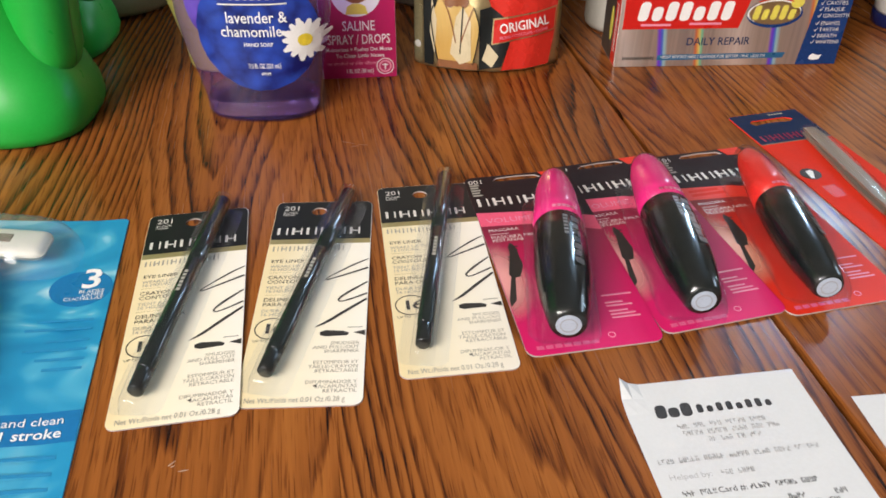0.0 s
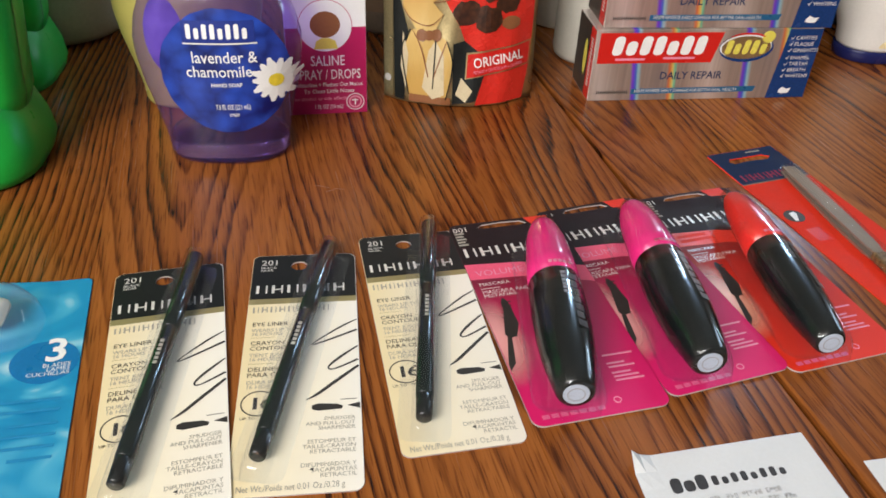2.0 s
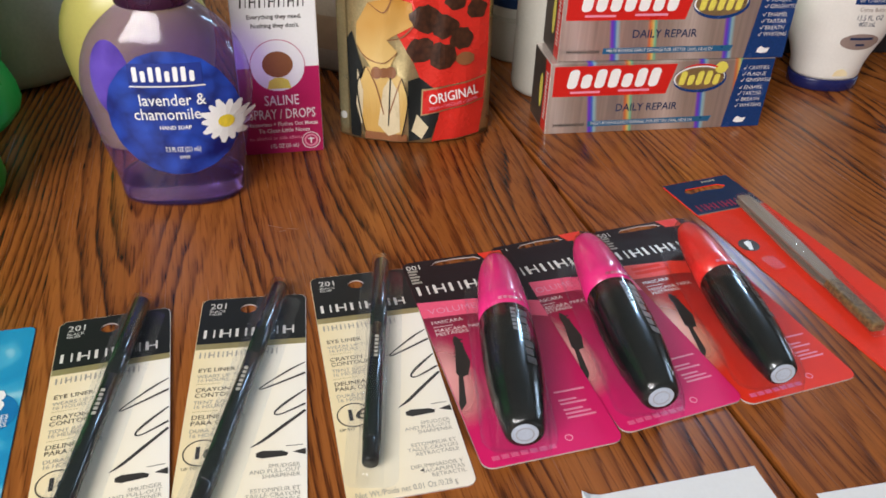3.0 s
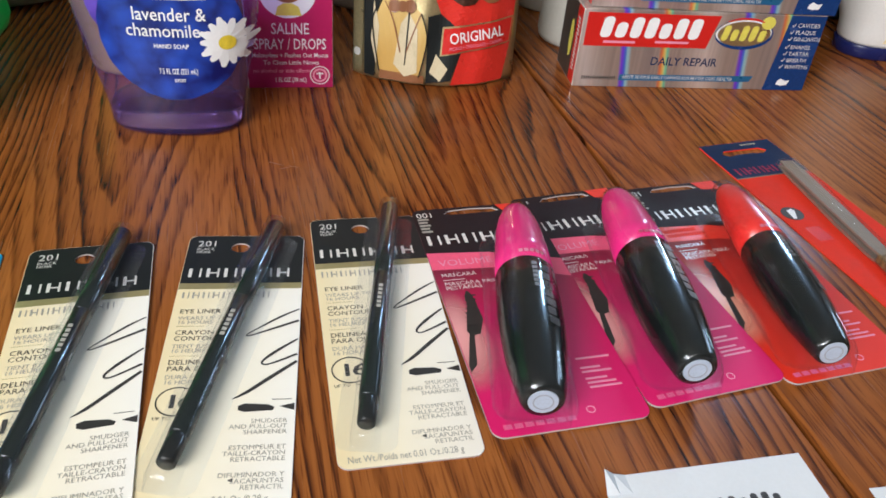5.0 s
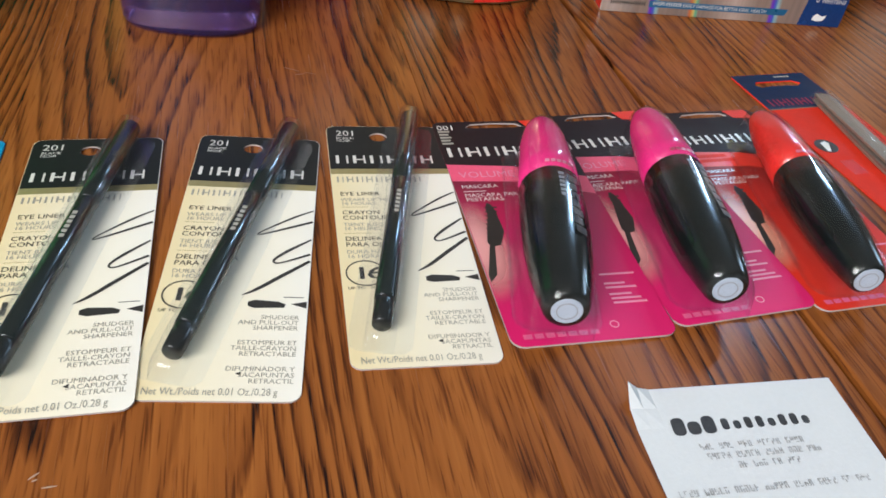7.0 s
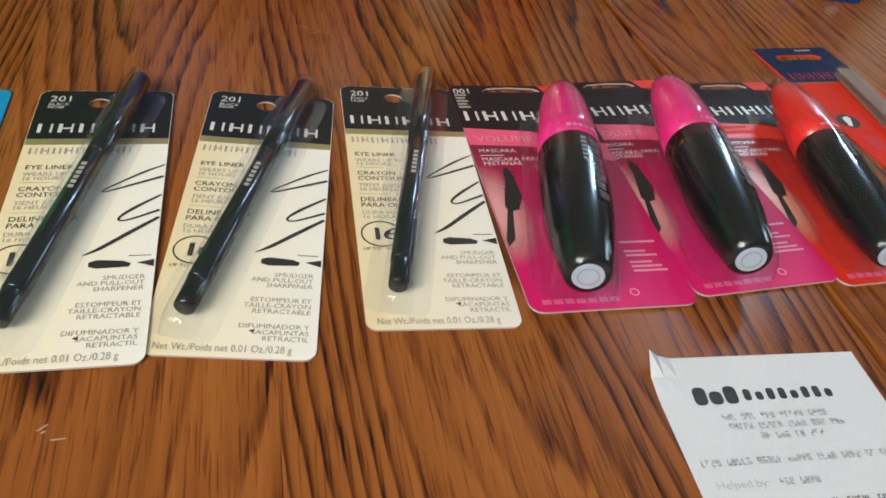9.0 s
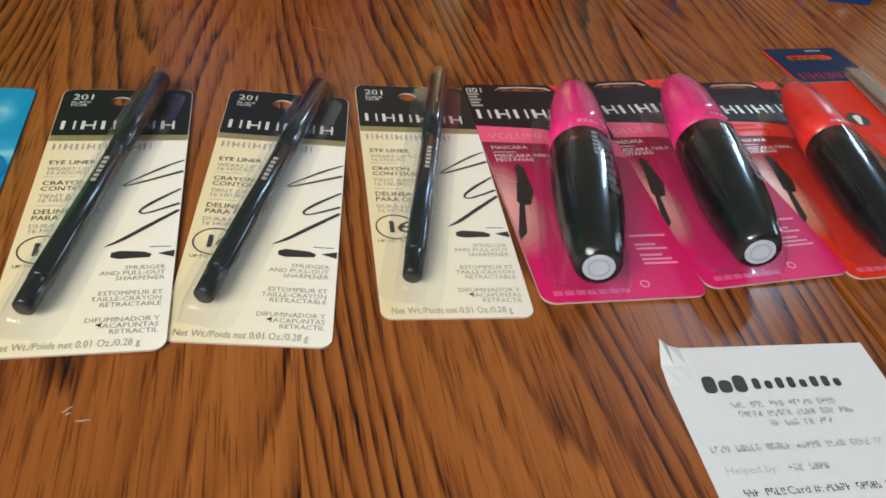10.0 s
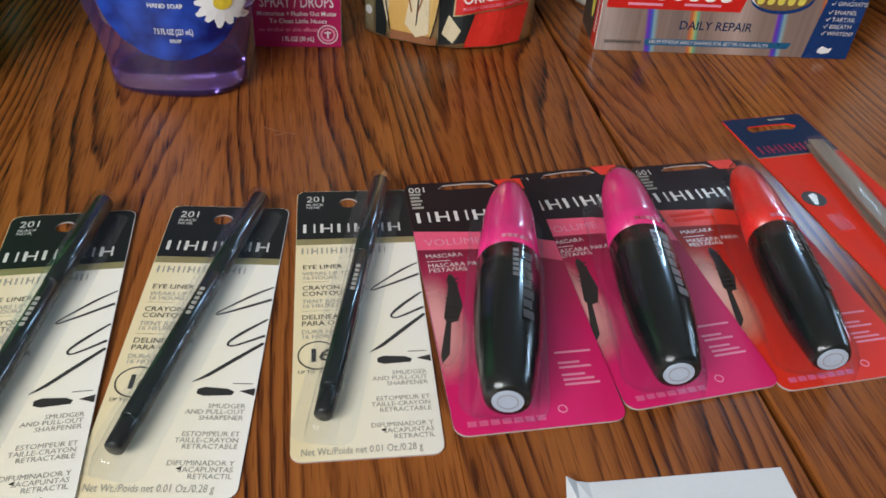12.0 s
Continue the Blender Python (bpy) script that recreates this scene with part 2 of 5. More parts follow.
OAK = wood("varnished_oak")
OAK_DARK = mat("dark_oak_edge", (0.08, 0.03, 0.012), 0.45, vary=0.25, stretch=(20, 2, 20))
BOARD_EDGE = mat("card_edge", (0.44, 0.38, 0.36), 0.7, vary=0.05)
# cream card; warm left and cool window-lit right are put into its colour
CREAM = graded("cream_card", 0, [(0.0, (0.80, 0.67, 0.40)), (0.45, (0.84, 0.76, 0.58)), (1.0, (0.86, 0.82, 0.74))], 0, 0.052, 0.42, 0.05)
BLACK_PRINT = mat("black_print", (0.012, 0.014, 0.014), 0.4, vary=0.2, spec=0.3)
GOLD_PRINT = mat("gold_print", (0.42, 0.36, 0.17), 0.35, 0.5)
INK = mat("dark_ink", (0.03, 0.028, 0.026), 0.5, vary=0.15)
GREY_INK = mat("grey_ink", (0.36, 0.34, 0.29), 0.55, vary=0.1)
SILVER_INK = mat("silver_ink", (0.78, 0.76, 0.72), 0.35, 0.2)
WHITE_INK = mat("white_ink", (0.8, 0.8, 0.8), 0.45, vary=0.04)
PALE_INK = mat("pale_ink", (0.74, 0.28, 0.39), 0.45, vary=0.06)
NET_INK = mat("faint_pink_ink", (0.72, 0.12, 0.26), 0.4)
PENCIL = mat("black_gloss_plastic", (0.006, 0.011, 0.010), 0.2, vary=0.2, coat=0.3)
TUBE = mat("black_tube_plastic", (0.006, 0.008, 0.008), 0.2, vary=0.2, coat=0.2)
PINK_CAP = mat("pink_cap_plastic", (0.66, 0.022, 0.18), 0.22, vary=0.22, scale=90, coat=0.4)
RED_CAP = mat("red_cap_plastic", (0.60, 0.025, 0.020), 0.22, vary=0.25, coat=0.4)
STICKER = mat("white_sticker", (0.42, 0.47, 0.56), 0.5, vary=0.06, scale=200)
PINK_CARD = graded("pink_card", 1, [(0.0, (0.66, 0.012, 0.14)), (0.33, (0.55, 0.01, 0.11)), (0.58, (0.30, 0.012, 0.055)), (0.72, (0.10, 0.008, 0.02)), (1.0, (0.022, 0.007, 0.009))], 0, 0.15, 0.5, 0.04)
HEADER_BLACK = mat("soft_black_print", (0.014, 0.007, 0.008), 0.5, vary=0.2, spec=0.25)
TUBE_INK = mat("dim_tube_ink", (0.30, 0.30, 0.32), 0.4)
RED_CARD = graded("red_card", 1, [(0.0, (0.70, 0.03, 0.012)), (0.33, (0.60, 0.022, 0.010)), (0.58, (0.34, 0.016, 0.010)), (0.72, (0.10, 0.010, 0.008)), (1.0, (0.022, 0.008, 0.008))], 0, 0.15, 0.5, 0.04)
PINK_BAND = mat("pink_band", (0.78, 0.10, 0.20), 0.35)
RED_BAND = mat("red_band", (0.72, 0.035, 0.015), 0.35)
GLOW = halo("pale_glow_print", (0.80, 0.36, 0.36))
GLOW_RED = halo("pale_red_glow_print", (0.80, 0.36, 0.26))
CORAL = mat("coral_red_card", (0.68, 0.034, 0.015), 0.6, vary=0.06, spec=0.2)
NAVY = mat("navy_print", (0.006, 0.022, 0.075), 0.45, vary=0.2, spec=0.3)
METALLIC_RED = mat("red_foil_print", (0.45, 0.03, 0.08), 0.3, 0.5)
STEEL = mat("brushed_steel", (0.27, 0.21, 0.16), 0.5, 0.35, vary=0.15, stretch=(8, 1, 8))
LEOPARD = petals("gold_patterned_metal", (0.05, 0.03, 0.015), (0.24, 0.15, 0.06), 420)
BLISTER = clear("clear_blister")
HAZY = clear("hazy_blister", haze=0.012)
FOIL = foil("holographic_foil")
FOIL_SIDE = mat("grey_foil_end", (0.05, 0.042, 0.036), 0.35, 0.2, vary=0.4, scale=40)
BRAND_RED = mat("red_carton_print", (0.55, 0.016, 0.012), 0.3, vary=0.06)
BLUE_PRINT = mat("blue_carton_print", (0.012, 0.05, 0.20), 0.25, 0.25, vary=0.2)
TEAL_PRINT = mat("teal_strip_print", (0.02, 0.12, 0.26), 0.3, 0.2)
YELLOW_PRINT = mat("yellow_print", (0.68, 0.60, 0.10), 0.35)
LIME = mat("lime_green_carton", (0.10, 0.50, 0.10), 0.4)
PAPER = mat("receipt_paper", (0.66, 0.67, 0.69), 0.6, vary=0.03, bump=0.1, bump_scale=900)
RECEIPT_INK = mat("thermal_ink", (0.10, 0.10, 0.11), 0.6, vary=0.3, scale=300)
RECEIPT_GREY = mat("faint_thermal_ink", (0.48, 0.48, 0.50), 0.6, vary=0.3, scale=300)
GREEN_PLASTIC = mat("bright_green_plastic", (0.012, 0.36, 0.045), 0.32, vary=0.06, bump=0.08, bump_scale=250)
GREEN_DARK = mat("dark_green_print", (0.01, 0.13, 0.03), 0.35)
LAVENDER = clear("lavender_liquid", (0.70, 0.61, 0.93), 1.5, 0.10, 0.06, 0.05, 60, (0.36, 0.24, 0.85))
LAVENDER_BASE = mat("thick_lavender_base", (0.74, 0.66, 0.98), 0.03, vary=0.0, transmission=1.0, ior=1.16)
PLUM = mat("dark_plum_plastic", (0.06, 0.015, 0.05), 0.25, transmission=0.3)
LABEL_BLUE = petals("blue_flower_label", (0.018, 0.065, 0.42), (0.002, 0.008, 0.11), 80)
LABEL_NAVY = mat("label_navy", (0.012, 0.03, 0.22), 0.35)
LILAC = petals("lilac_petal_print", (0.09, 0.05, 0.26), (0.24, 0.17, 0.52), 60)
YOLK = mat("flower_centre", (0.72, 0.55, 0.04), 0.5, vary=0.2, scale=300)
CREAM_YELLOW = mat("pale_yellow_soap", (0.52, 0.47, 0.13), 0.3, vary=0.05)
ROLL = mat("quilted_white_paper", (0.42, 0.42, 0.35), 0.85, vary=0.10, scale=25, bump=0.9, bump_scale=70)
MAROON = mat("maroon_print", (0.42, 0.010, 0.095), 0.4, vary=0.06)
WHITE_CARD = mat("white_card", (0.76, 0.77, 0.78), 0.45, vary=0.03)
BROWN_PRINT = mat("brown_print", (0.23, 0.09, 0.035), 0.4)
CHOC = petals("chocolate_print", (0.07, 0.025, 0.012), (0.025, 0.01, 0.006), 260)
GOLD_FOIL = mat("gold_foil", (0.52, 0.42, 0.22), 0.3, 0.8, vary=0.2, scale=50, bump=0.35, bump_scale=60)
POUCH_RED = mat("red_pouch_print", (0.66, 0.03, 0.02), 0.25, 0.15, vary=0.1, bump=0.25, bump_scale=50, coat=0.3)
TAN_PRINT = graded("tan_print", 2, [(0.0, (0.48, 0.27, 0.06)), (0.5, (0.64, 0.46, 0.18)), (1.0, (0.46, 0.22, 0.035))], 0, 0.1, 0.3, 0.3)
CREAM_PRINT = mat("cream_pouch_print", (0.58, 0.49, 0.32), 0.3, vary=0.12, scale=80)
# white plastic with the dimmer light at the back put into its colour
WHITE_DIM = mat("yellowed_white_plastic", (0.48, 0.46, 0.41), 0.4, vary=0.06)
WHITE_PLASTIC = mat("white_plastic", (0.74, 0.72, 0.69), 0.35, vary=0.04)
NAVY_PLASTIC = mat("navy_plastic", (0.012, 0.016, 0.09), 0.25, vary=0.1)
TAUPE = mat("taupe_print", (0.27, 0.20, 0.18), 0.4)
TAN_JAR = mat("brown_grey_plastic", (0.20, 0.16, 0.12), 0.4, vary=0.15)
DARK_FILLER = mat("black_carton", (0.012, 0.012, 0.016), 0.5, vary=0.2)
TEXT_BLUE = mat("mid_blue_ink", (0.02, 0.23, 0.46), 0.4)
SCUFF = mat("pale_scuff", (0.42, 0.28, 0.20), 0.6, vary=0.2)
WALL = mat("cream_wall_paint", (0.36, 0.31, 0.25), 0.8, vary=0.05, scale=3, bump=0.1, bump_scale=120)
CEILING = mat("white_ceiling_paint", (0.6, 0.58, 0.54), 0.9, vary=0.03, scale=2)
FLOOR = mat("brown_floor", (0.16, 0.10, 0.06), 0.5, vary=0.2, scale=6)
TRIM = mat("white_trim_paint", (0.75, 0.74, 0.71), 0.45, vary=0.03)
GLASS = clear("window_glass", ior=1.1, haze=0.0)
RAZOR_WHITE = mat("white_razor_plastic", (0.62, 0.60, 0.53), 0.35, vary=0.12, scale=120)
CRUMPLED = clear("crumpled_blister", ior=1.5, rough=0.05, haze=0.06, relief=0.9, size=55)
RAZOR_BLUE = mat("blue_razor_plastic", (0.05, 0.25, 0.6), 0.3)


def water(name):
    """Printed turquoise water with pale crossing ripples."""
    m = bpy.data.materials.new(name)
    m.use_nodes = True
    n, l = m.node_tree.nodes, m.node_tree.links
    b = n["Principled BSDF"]
    co, t, mp = n.new("ShaderNodeTexCoord"), n.new("ShaderNodeTexNoise"), n.new("ShaderNodeMapping")
    mp.inputs["Scale"].default_value = (14, 20, 10)
    t.inputs["Scale"].default_value, t.inputs["Detail"].default_value, t.inputs["Distortion"].default_value = 1.0, 2.0, 1.6
    l.new(co.outputs["Object"], mp.inputs["Vector"]), l.new(mp.outputs[0], t.inputs["Vector"])
    l.new(ramp_node(n, l, t.outputs["Fac"], [(0.25, (0.010, 0.20, 0.42)), (0.48, (0.018, 0.27, 0.50)), (0.58, (0.07, 0.38, 0.58)), (0.66, (0.42, 0.66, 0.74)), (0.74, (0.05, 0.36, 0.56))]),
          b.inputs["Base Color"])
    b.inputs["Roughness"].default_value = 0.3
    return m


WATER = water("water_print")
WATER_DARK = mat("deep_blue_print", (0.01, 0.16, 0.40), 0.3)


# ---------------------------------------------------------------- building helpers
def part(name, bm, material, parent=None, label="", smooth=False):
    me = bpy.data.meshes.new(name)
    bm.to_mesh(me)
    bm.free()
    me.materials.append(material)
    if smooth:
        me.polygons.foreach_set("use_smooth", [True] * len(me.polygons))
    ob = new(name, me)
    ob.parent = parent
    if label:
        ob["label"] = label
    return ob


def cut_edge(ob):
    """Bare board along the cut sides of a printed card."""
    ob.data.materials.append(BOARD_EDGE)
    for f in ob.data.polygons:
        f.material_index = 1 if abs(f.normal.z) < 0.5 else 0
    return ob


def thing(name, m, label, category, group=""):
    ob = new(name)
    ob.empty_display_size = 0.02
    ob.matrix_world = m
    return tagged(ob, label, category, group)


def rounded(x0, y0, x1, y1, r, seg=5):
    """Outline of a rectangle with rounded corners."""
    out = []
    for cx, cy, a in ((x1 - r, y1 - r, 0), (x0 + r, y1 - r, 90), (x0 + r, y0 + r, 180), (x1 - r, y0 + r, 270)):
        for i in range(seg + 1):
            t = radians(a + 90 * i / seg)
            out.append((cx + r * math.cos(t), cy + r * math.sin(t)))
    return out


def disc(cx, cy, rx, ry, seg=24):
    return [(cx + rx * math.cos(2 * math.pi * i / seg), cy + ry * math.sin(2 * math.pi * i / seg)) for i in range(seg)]


def plate(outer, z0, z1, holes=()):
    """A flat sheet of any outline, with holes, between two heights."""
    bm = bmesh.new()
    edges = []
    for loop in (outer, *holes):
        vs = [bm.verts.new((x, y, z0)) for x, y in loop]
        edges += [bm.edges.new((vs[i], vs[(i + 1) % len(vs)])) for i in range(len(vs))]
    bmesh.ops.triangle_fill(bm, edges=edges, use_beauty=True, normal=(0, 0, 1))
    got = bmesh.ops.extrude_face_region(bm, geom=bm.faces[:])
    for v in got["geom"]:
        if isinstance(v, bmesh.types.BMVert):
            v.co.z = z1
    bmesh.ops.recalc_face_normals(bm, faces=bm.faces[:])
    return bm


def bars(rows, z0, z1):
    """Several flat rectangles (x0, y0, x1, y1) in one print."""
    bm = bmesh.new()
    for x0, y0, x1, y1 in rows:
        a = [bm.verts.new(p) for p in ((x0, y0, z1), (x1, y0, z1), (x1, y1, z1), (x0, y1, z1))]
        c = [bm.verts.new(p) for p in ((x0, y0, z0), (x1, y0, z0), (x1, y1, z0), (x0, y1, z0))]
        bm.faces.new(a), bm.faces.new(c[::-1])
        for i in range(4):
            bm.faces.new((a[i], c[i], c[(i + 1) % 4], a[(i + 1) % 4]))
    return bm


def ribbon(points, widths, z, smooth_steps=6):
    """A pen stroke: a flat ribbon along a smoothed line."""
    ps = [Vector((x, y, 0)) for x, y in points]
    line, ws = [], []
    for i in range(len(ps) - 1):
        p0, p1, p2, p3 = ps[max(i - 1, 0)], ps[i], ps[i + 1], ps[min(i + 2, len(ps) - 1)]
        for k in range(smooth_steps):
            t = k / smooth_steps
            line.append(0.5 * (2 * p1 + (p2 - p0) * t + (2 * p0 - 5 * p1 + 4 * p2 - p3) * t * t + (3 * p1 - p0 - 3 * p2 + p3) * t ** 3))
            ws.append(widths[i] * (1 - t) + widths[i + 1] * t)
    line.append(ps[-1]), ws.append(widths[-1])
    bm = bmesh.new()
    rows = []
    for i, p in enumerate(line):
        d = (line[min(i + 1, len(line) - 1)] - line[max(i - 1, 0)]).normalized()
        s = Vector((-d.y, d.x, 0)) * ws[i] / 2
        rows.append((bm.verts.new((p.x + s.x, p.y + s.y, z)), bm.verts.new((p.x - s.x, p.y - s.y, z))))
    for (a, c), (d, e) in zip(rows, rows[1:]):
        bm.faces.new((a, c, e, d))
    return bm


def loft(sections, seg=40, cap_low=True, cap_high=True):
    """A skin over level rings: z, centre x, centre y, half width, half depth, squareness."""
    bm = bmesh.new()
    rings = []
    for z, cx, cy, rx, ry, k in sections:
        ring = []
        for i in range(seg):
            a = 2 * math.pi * i / seg
            c, s = math.cos(a), math.sin(a)
            ring.append(bm.verts.new((cx + rx * math.copysign(abs(c) ** (2 / k), c), cy + ry * math.copysign(abs(s) ** (2 / k), s), z)))
        rings.append(ring)
    for a, c in zip(rings, rings[1:]):
        for i in range(seg):
            bm.faces.new((a[i], a[(i + 1) % seg], c[(i + 1) % seg], c[i]))
    if cap_low:
        bm.faces.new(rings[0][::-1])
    if cap_high:
        bm.faces.new(rings[-1])
    bmesh.ops.recalc_face_normals(bm, faces=bm.faces[:])
    return bm


def box(x0, y0, z0, x1, y1, z1, bevel=0.0, segments=2):
    bm = bmesh.new()
    bmesh.ops.create_cube(bm, size=1.0)
    for v in bm.verts:
        v.co = ((x0 + x1) / 2 + v.co.x * (x1 - x0), (y0 + y1) / 2 + v.co.y * (y1 - y0), (z0 + z1) / 2 + v.co.z * (z1 - z0))
    if bevel:
        bmesh.ops.bevel(bm, geom=bm.edges[:], offset=bevel, segments=segments, affect="EDGES", profile=0.5)
    return bm


def moved(bm, m):
    bmesh.ops.transform(bm, matrix=m, verts=bm.verts[:])
    return bm


def text_bm(body, size, x, y, z, align="LEFT", wide=None, line=1.0, bold=0.0, tight=1.0):
    """Flat lettering in the built-in font, lying in the xy plane."""
    cu = bpy.data.curves.new("lettering", "FONT")
    cu.body, cu.size, cu.align_x, cu.resolution_u, cu.space_line, cu.offset, cu.space_character = body, size, align, 2, line, bold, tight
    ob = new("lettering", cu)
    me = bpy.data.meshes.new_from_object(ob.evaluated_get(bpy.context.evaluated_depsgraph_get()))
    bpy.data.objects.remove(ob)
    bpy.data.curves.remove(cu)
    bm = bmesh.new()
    bm.from_mesh(me)
    bpy.data.meshes.remove(me)
    xs = [v.co.x for v in bm.verts] or [0, 1]
    k = wide / (max(xs) - min(xs)) if wide else 1.0
    for v in bm.verts:
        v.co = (v.co.x * k + x, v.co.y + y, z)
    return bm


def logo_blocks(x0, y0, x1, y1, count, z0, z1, slant=0.0, gap=0.28):
    """A brand mark as one plain comb: pairs of uprights on a thin level bar."""
    h, step = y1 - y0, (x1 - x0) / count
    up, down = [], []
    lo, hi = 0.42, 0.58
    for i in range(count):
        a, w = x0 + i * step, step * (1 - gap)
        st = w * 0.3
        for k in (0.0, w - st):
            up += [(a + k, hi), (a + k, 1.0), (a + k + st, 1.0), (a + k + st, hi)]
            down += [(a + k, lo), (a + k, 0.0), (a + k + st, 0.0), (a + k + st, lo)]
    ring = [(x + slant * h * v, y0 + h * v) for x, v in up + down[::-1]]
    bm = bmesh.new()
    vs = [bm.verts.new((*p, z0)) for p in ring]
    edges = [bm.edges.new((vs[i], vs[(i + 1) % len(vs)])) for i in range(len(vs))]
    bmesh.ops.triangle_fill(bm, edges=edges, use_beauty=True, normal=(0, 0, 1))
    for v in bm.verts:
        v.co.z = max(z0, z1)
    return bm


def brand_shapes(parent, x0, y0, x1, y1, count, place, material, slant=0.0, fill=0.74, z=0.00016, solid=False):
    """A brand mark as plain shapes: pairs of a broad and a hair-thin upright, or solid rounded lozenges. place(bm) lays each on its surface."""
    step, h = (x1 - x0) / count, y1 - y0
    for i in range(count):
        a, w = x0 + i * step, step * fill
        if solid:
            top = y1 if i % 3 != 1 else y1 - 0.26 * h
            loops = [rounded(a, y0, a + w, top, w * 0.38, 3)]
        else:
            loops = [[(a, y0), (a + w * 0.24, y0), (a + w * 0.24, y1), (a, y1)], [(a + w * 0.78, y0), (a + w * 0.92, y0), (a + w * 0.92, y1), (a + w * 0.78, y1)]]
            if i % 2:
                loops.append([(a + w * 0.24, y0 + h * 0.42), (a + w * 0.78, y0 + h * 0.42), (a + w * 0.78, y0 + h * 0.54), (a + w * 0.24, y0 + h * 0.54)])
        for loop in loops:
            part("mark_block", place(plate([(x + slant * (y - y0), y) for x, y in loop], 0, z)), material, parent)


def wrapped(bm, surface, lift):
    """Lays a flat print (x, height) on a curved front: surface(x, z) gives y."""
    for v in bm.verts:
        x, z = v.co.x, v.co.y
        v.co = (x, surface(x, z) - lift - v.co.z, z)
    return bm


def dense(bm, cuts=1):
    bmesh.ops.triangulate(bm, faces=[f for f in bm.faces if len(f.verts) > 4])
    bmesh.ops.subdivide_edges(bm, edges=bm.edges[:], cuts=cuts, use_grid_fill=True)
    return bm


def disc_grid(cx, cz, rx, rz, rings=8, seg=40, ragged=0.0):
    """A filled oval of many small faces, in the (x, height) plane."""
    bm = bmesh.new()
    mid = bm.verts.new((cx, cz, 0))
    last = None
    edge = [1 + ragged * (math.sin(i * 1.7) + 0.8 * math.sin(i * 0.61 + 1)) for i in range(seg)]
    for k in range(1, rings + 1):
        row = [bm.verts.new((cx + edge[i] * rx * k / rings * math.cos(2 * math.pi * i / seg), cz + edge[i] * rz * k / rings * math.sin(2 * math.pi * i / seg), 0)) for i in range(seg)]
        for i in range(seg):
            j = (i + 1) % seg
            bm.faces.new((mid, row[i], row[j]) if last is None else (last[i], row[i], row[j], last[j]))
        last = row
    return bm


# ---------------------------------------------------------------- room
def wall_with_opening(name, length, height, hole, m, label):
    """A wall 0.14 m thick along local x, with one opening (x0, z0, x1, z1) or none."""
    if hole:
        a, c, d, e = hole
        bm = plate([(0, 0), (length, 0), (length, height), (0, height)], 0.0, 0.14, [[(a, c), (d, c), (d, e), (a, e)]])
    else:
        bm = plate([(0, 0), (length, 0), (length, height), (0, height)], 0.0, 0.14)
    moved(bm, pose(0, 0.14, 0, 90, 0, 0))
    ob = part(name, bm, WALL)
    ob.matrix_world = m
    return tagged(ob, label, "wall", kind="structure")


FLOOR_Z, TOP = -0.745, 1.65
ob = part("floor", box(-2.06, -1.5, FLOOR_Z - 0.1, 2.4, 2.44, FLOOR_Z), FLOOR)
tagged(ob, "plain brown floor of the dining room", "floor", kind="structure")
ob = part("ceiling", box(-2.06, -1.5, TOP, 2.4, 2.44, TOP + 0.1), CEILING)
tagged(ob, "plain white painted ceiling", "ceiling", kind="structure")
wall_with_opening("wall_north", 4.32, TOP - FLOOR_Z, (3.165, 1.42, 3.365, 2.34), pose(-2.06, 2.3, FLOOR_Z), "plain cream painted wall with a narrow window")
wall_with_opening("wall_south", 4.32, TOP - FLOOR_Z, (0.36, 1.48, 1.86, 2.36), pose(-2.06, -1.5, FLOOR_Z), "plain cream painted wall with a wide window")
wall_with_opening("wall_west", 3.8, TOP - FLOOR_Z, None, pose(-1.92, -1.5, FLOOR_Z, 0, 0, 90), "plain cream painted wall")
wall_with_opening("wall_east", 3.8, TOP - FLOOR_Z, (2.42, 1.19, 3.30, 1.75), pose(2.4, -1.5, FLOOR_Z, 0, 0, 90), "plain cream painted wall with an added fill opening")


def window(name, wide, high, m):
    root = thing(name, m, "unseen white framed window letting in daylight", "window")
    root["kind"] = "structure"
    e = min(0.05, wide * 0.15)
    part("window_frame", moved(plate([(0, 0), (wide, 0), (wide, high), (0, high)], 0, 0.06, [[(e, e), (wide - e, e), (wide - e, high - e), (e, high - e)]]), pose(0, 0.1, 0, 90)), TRIM, root)
    pane = part("pane", box(e, 0.065, e, wide - e, 0.071, high - e), GLASS, root)
    pane.visible_shadow = False


window("window_1", 0.20, 0.92, pose(1.105, 2.3, FLOOR_Z + 1.42))
window("window_2", 1.50, 0.88, pose(-1.70, -1.5, FLOOR_Z + 1.48))
# added opening for the bluish side fill, out of view
window("window_3", 0.88, 0.56, pose(2.4, 0.92, FLOOR_Z + 1.19, 0, 0, 90))

# ---------------------------------------------------------------- oak table: two leaves of glued boards, joint open between them
TABLE_TURN = 11.25
table = thing("dining_table", pose(0.1199, 0.4711, 0, 0, 0, TABLE_TURN), "varnished medium-brown oak dining table with two leaves", "table")
BACK, FRONT, THICK = 0.62, -0.95, 0.028


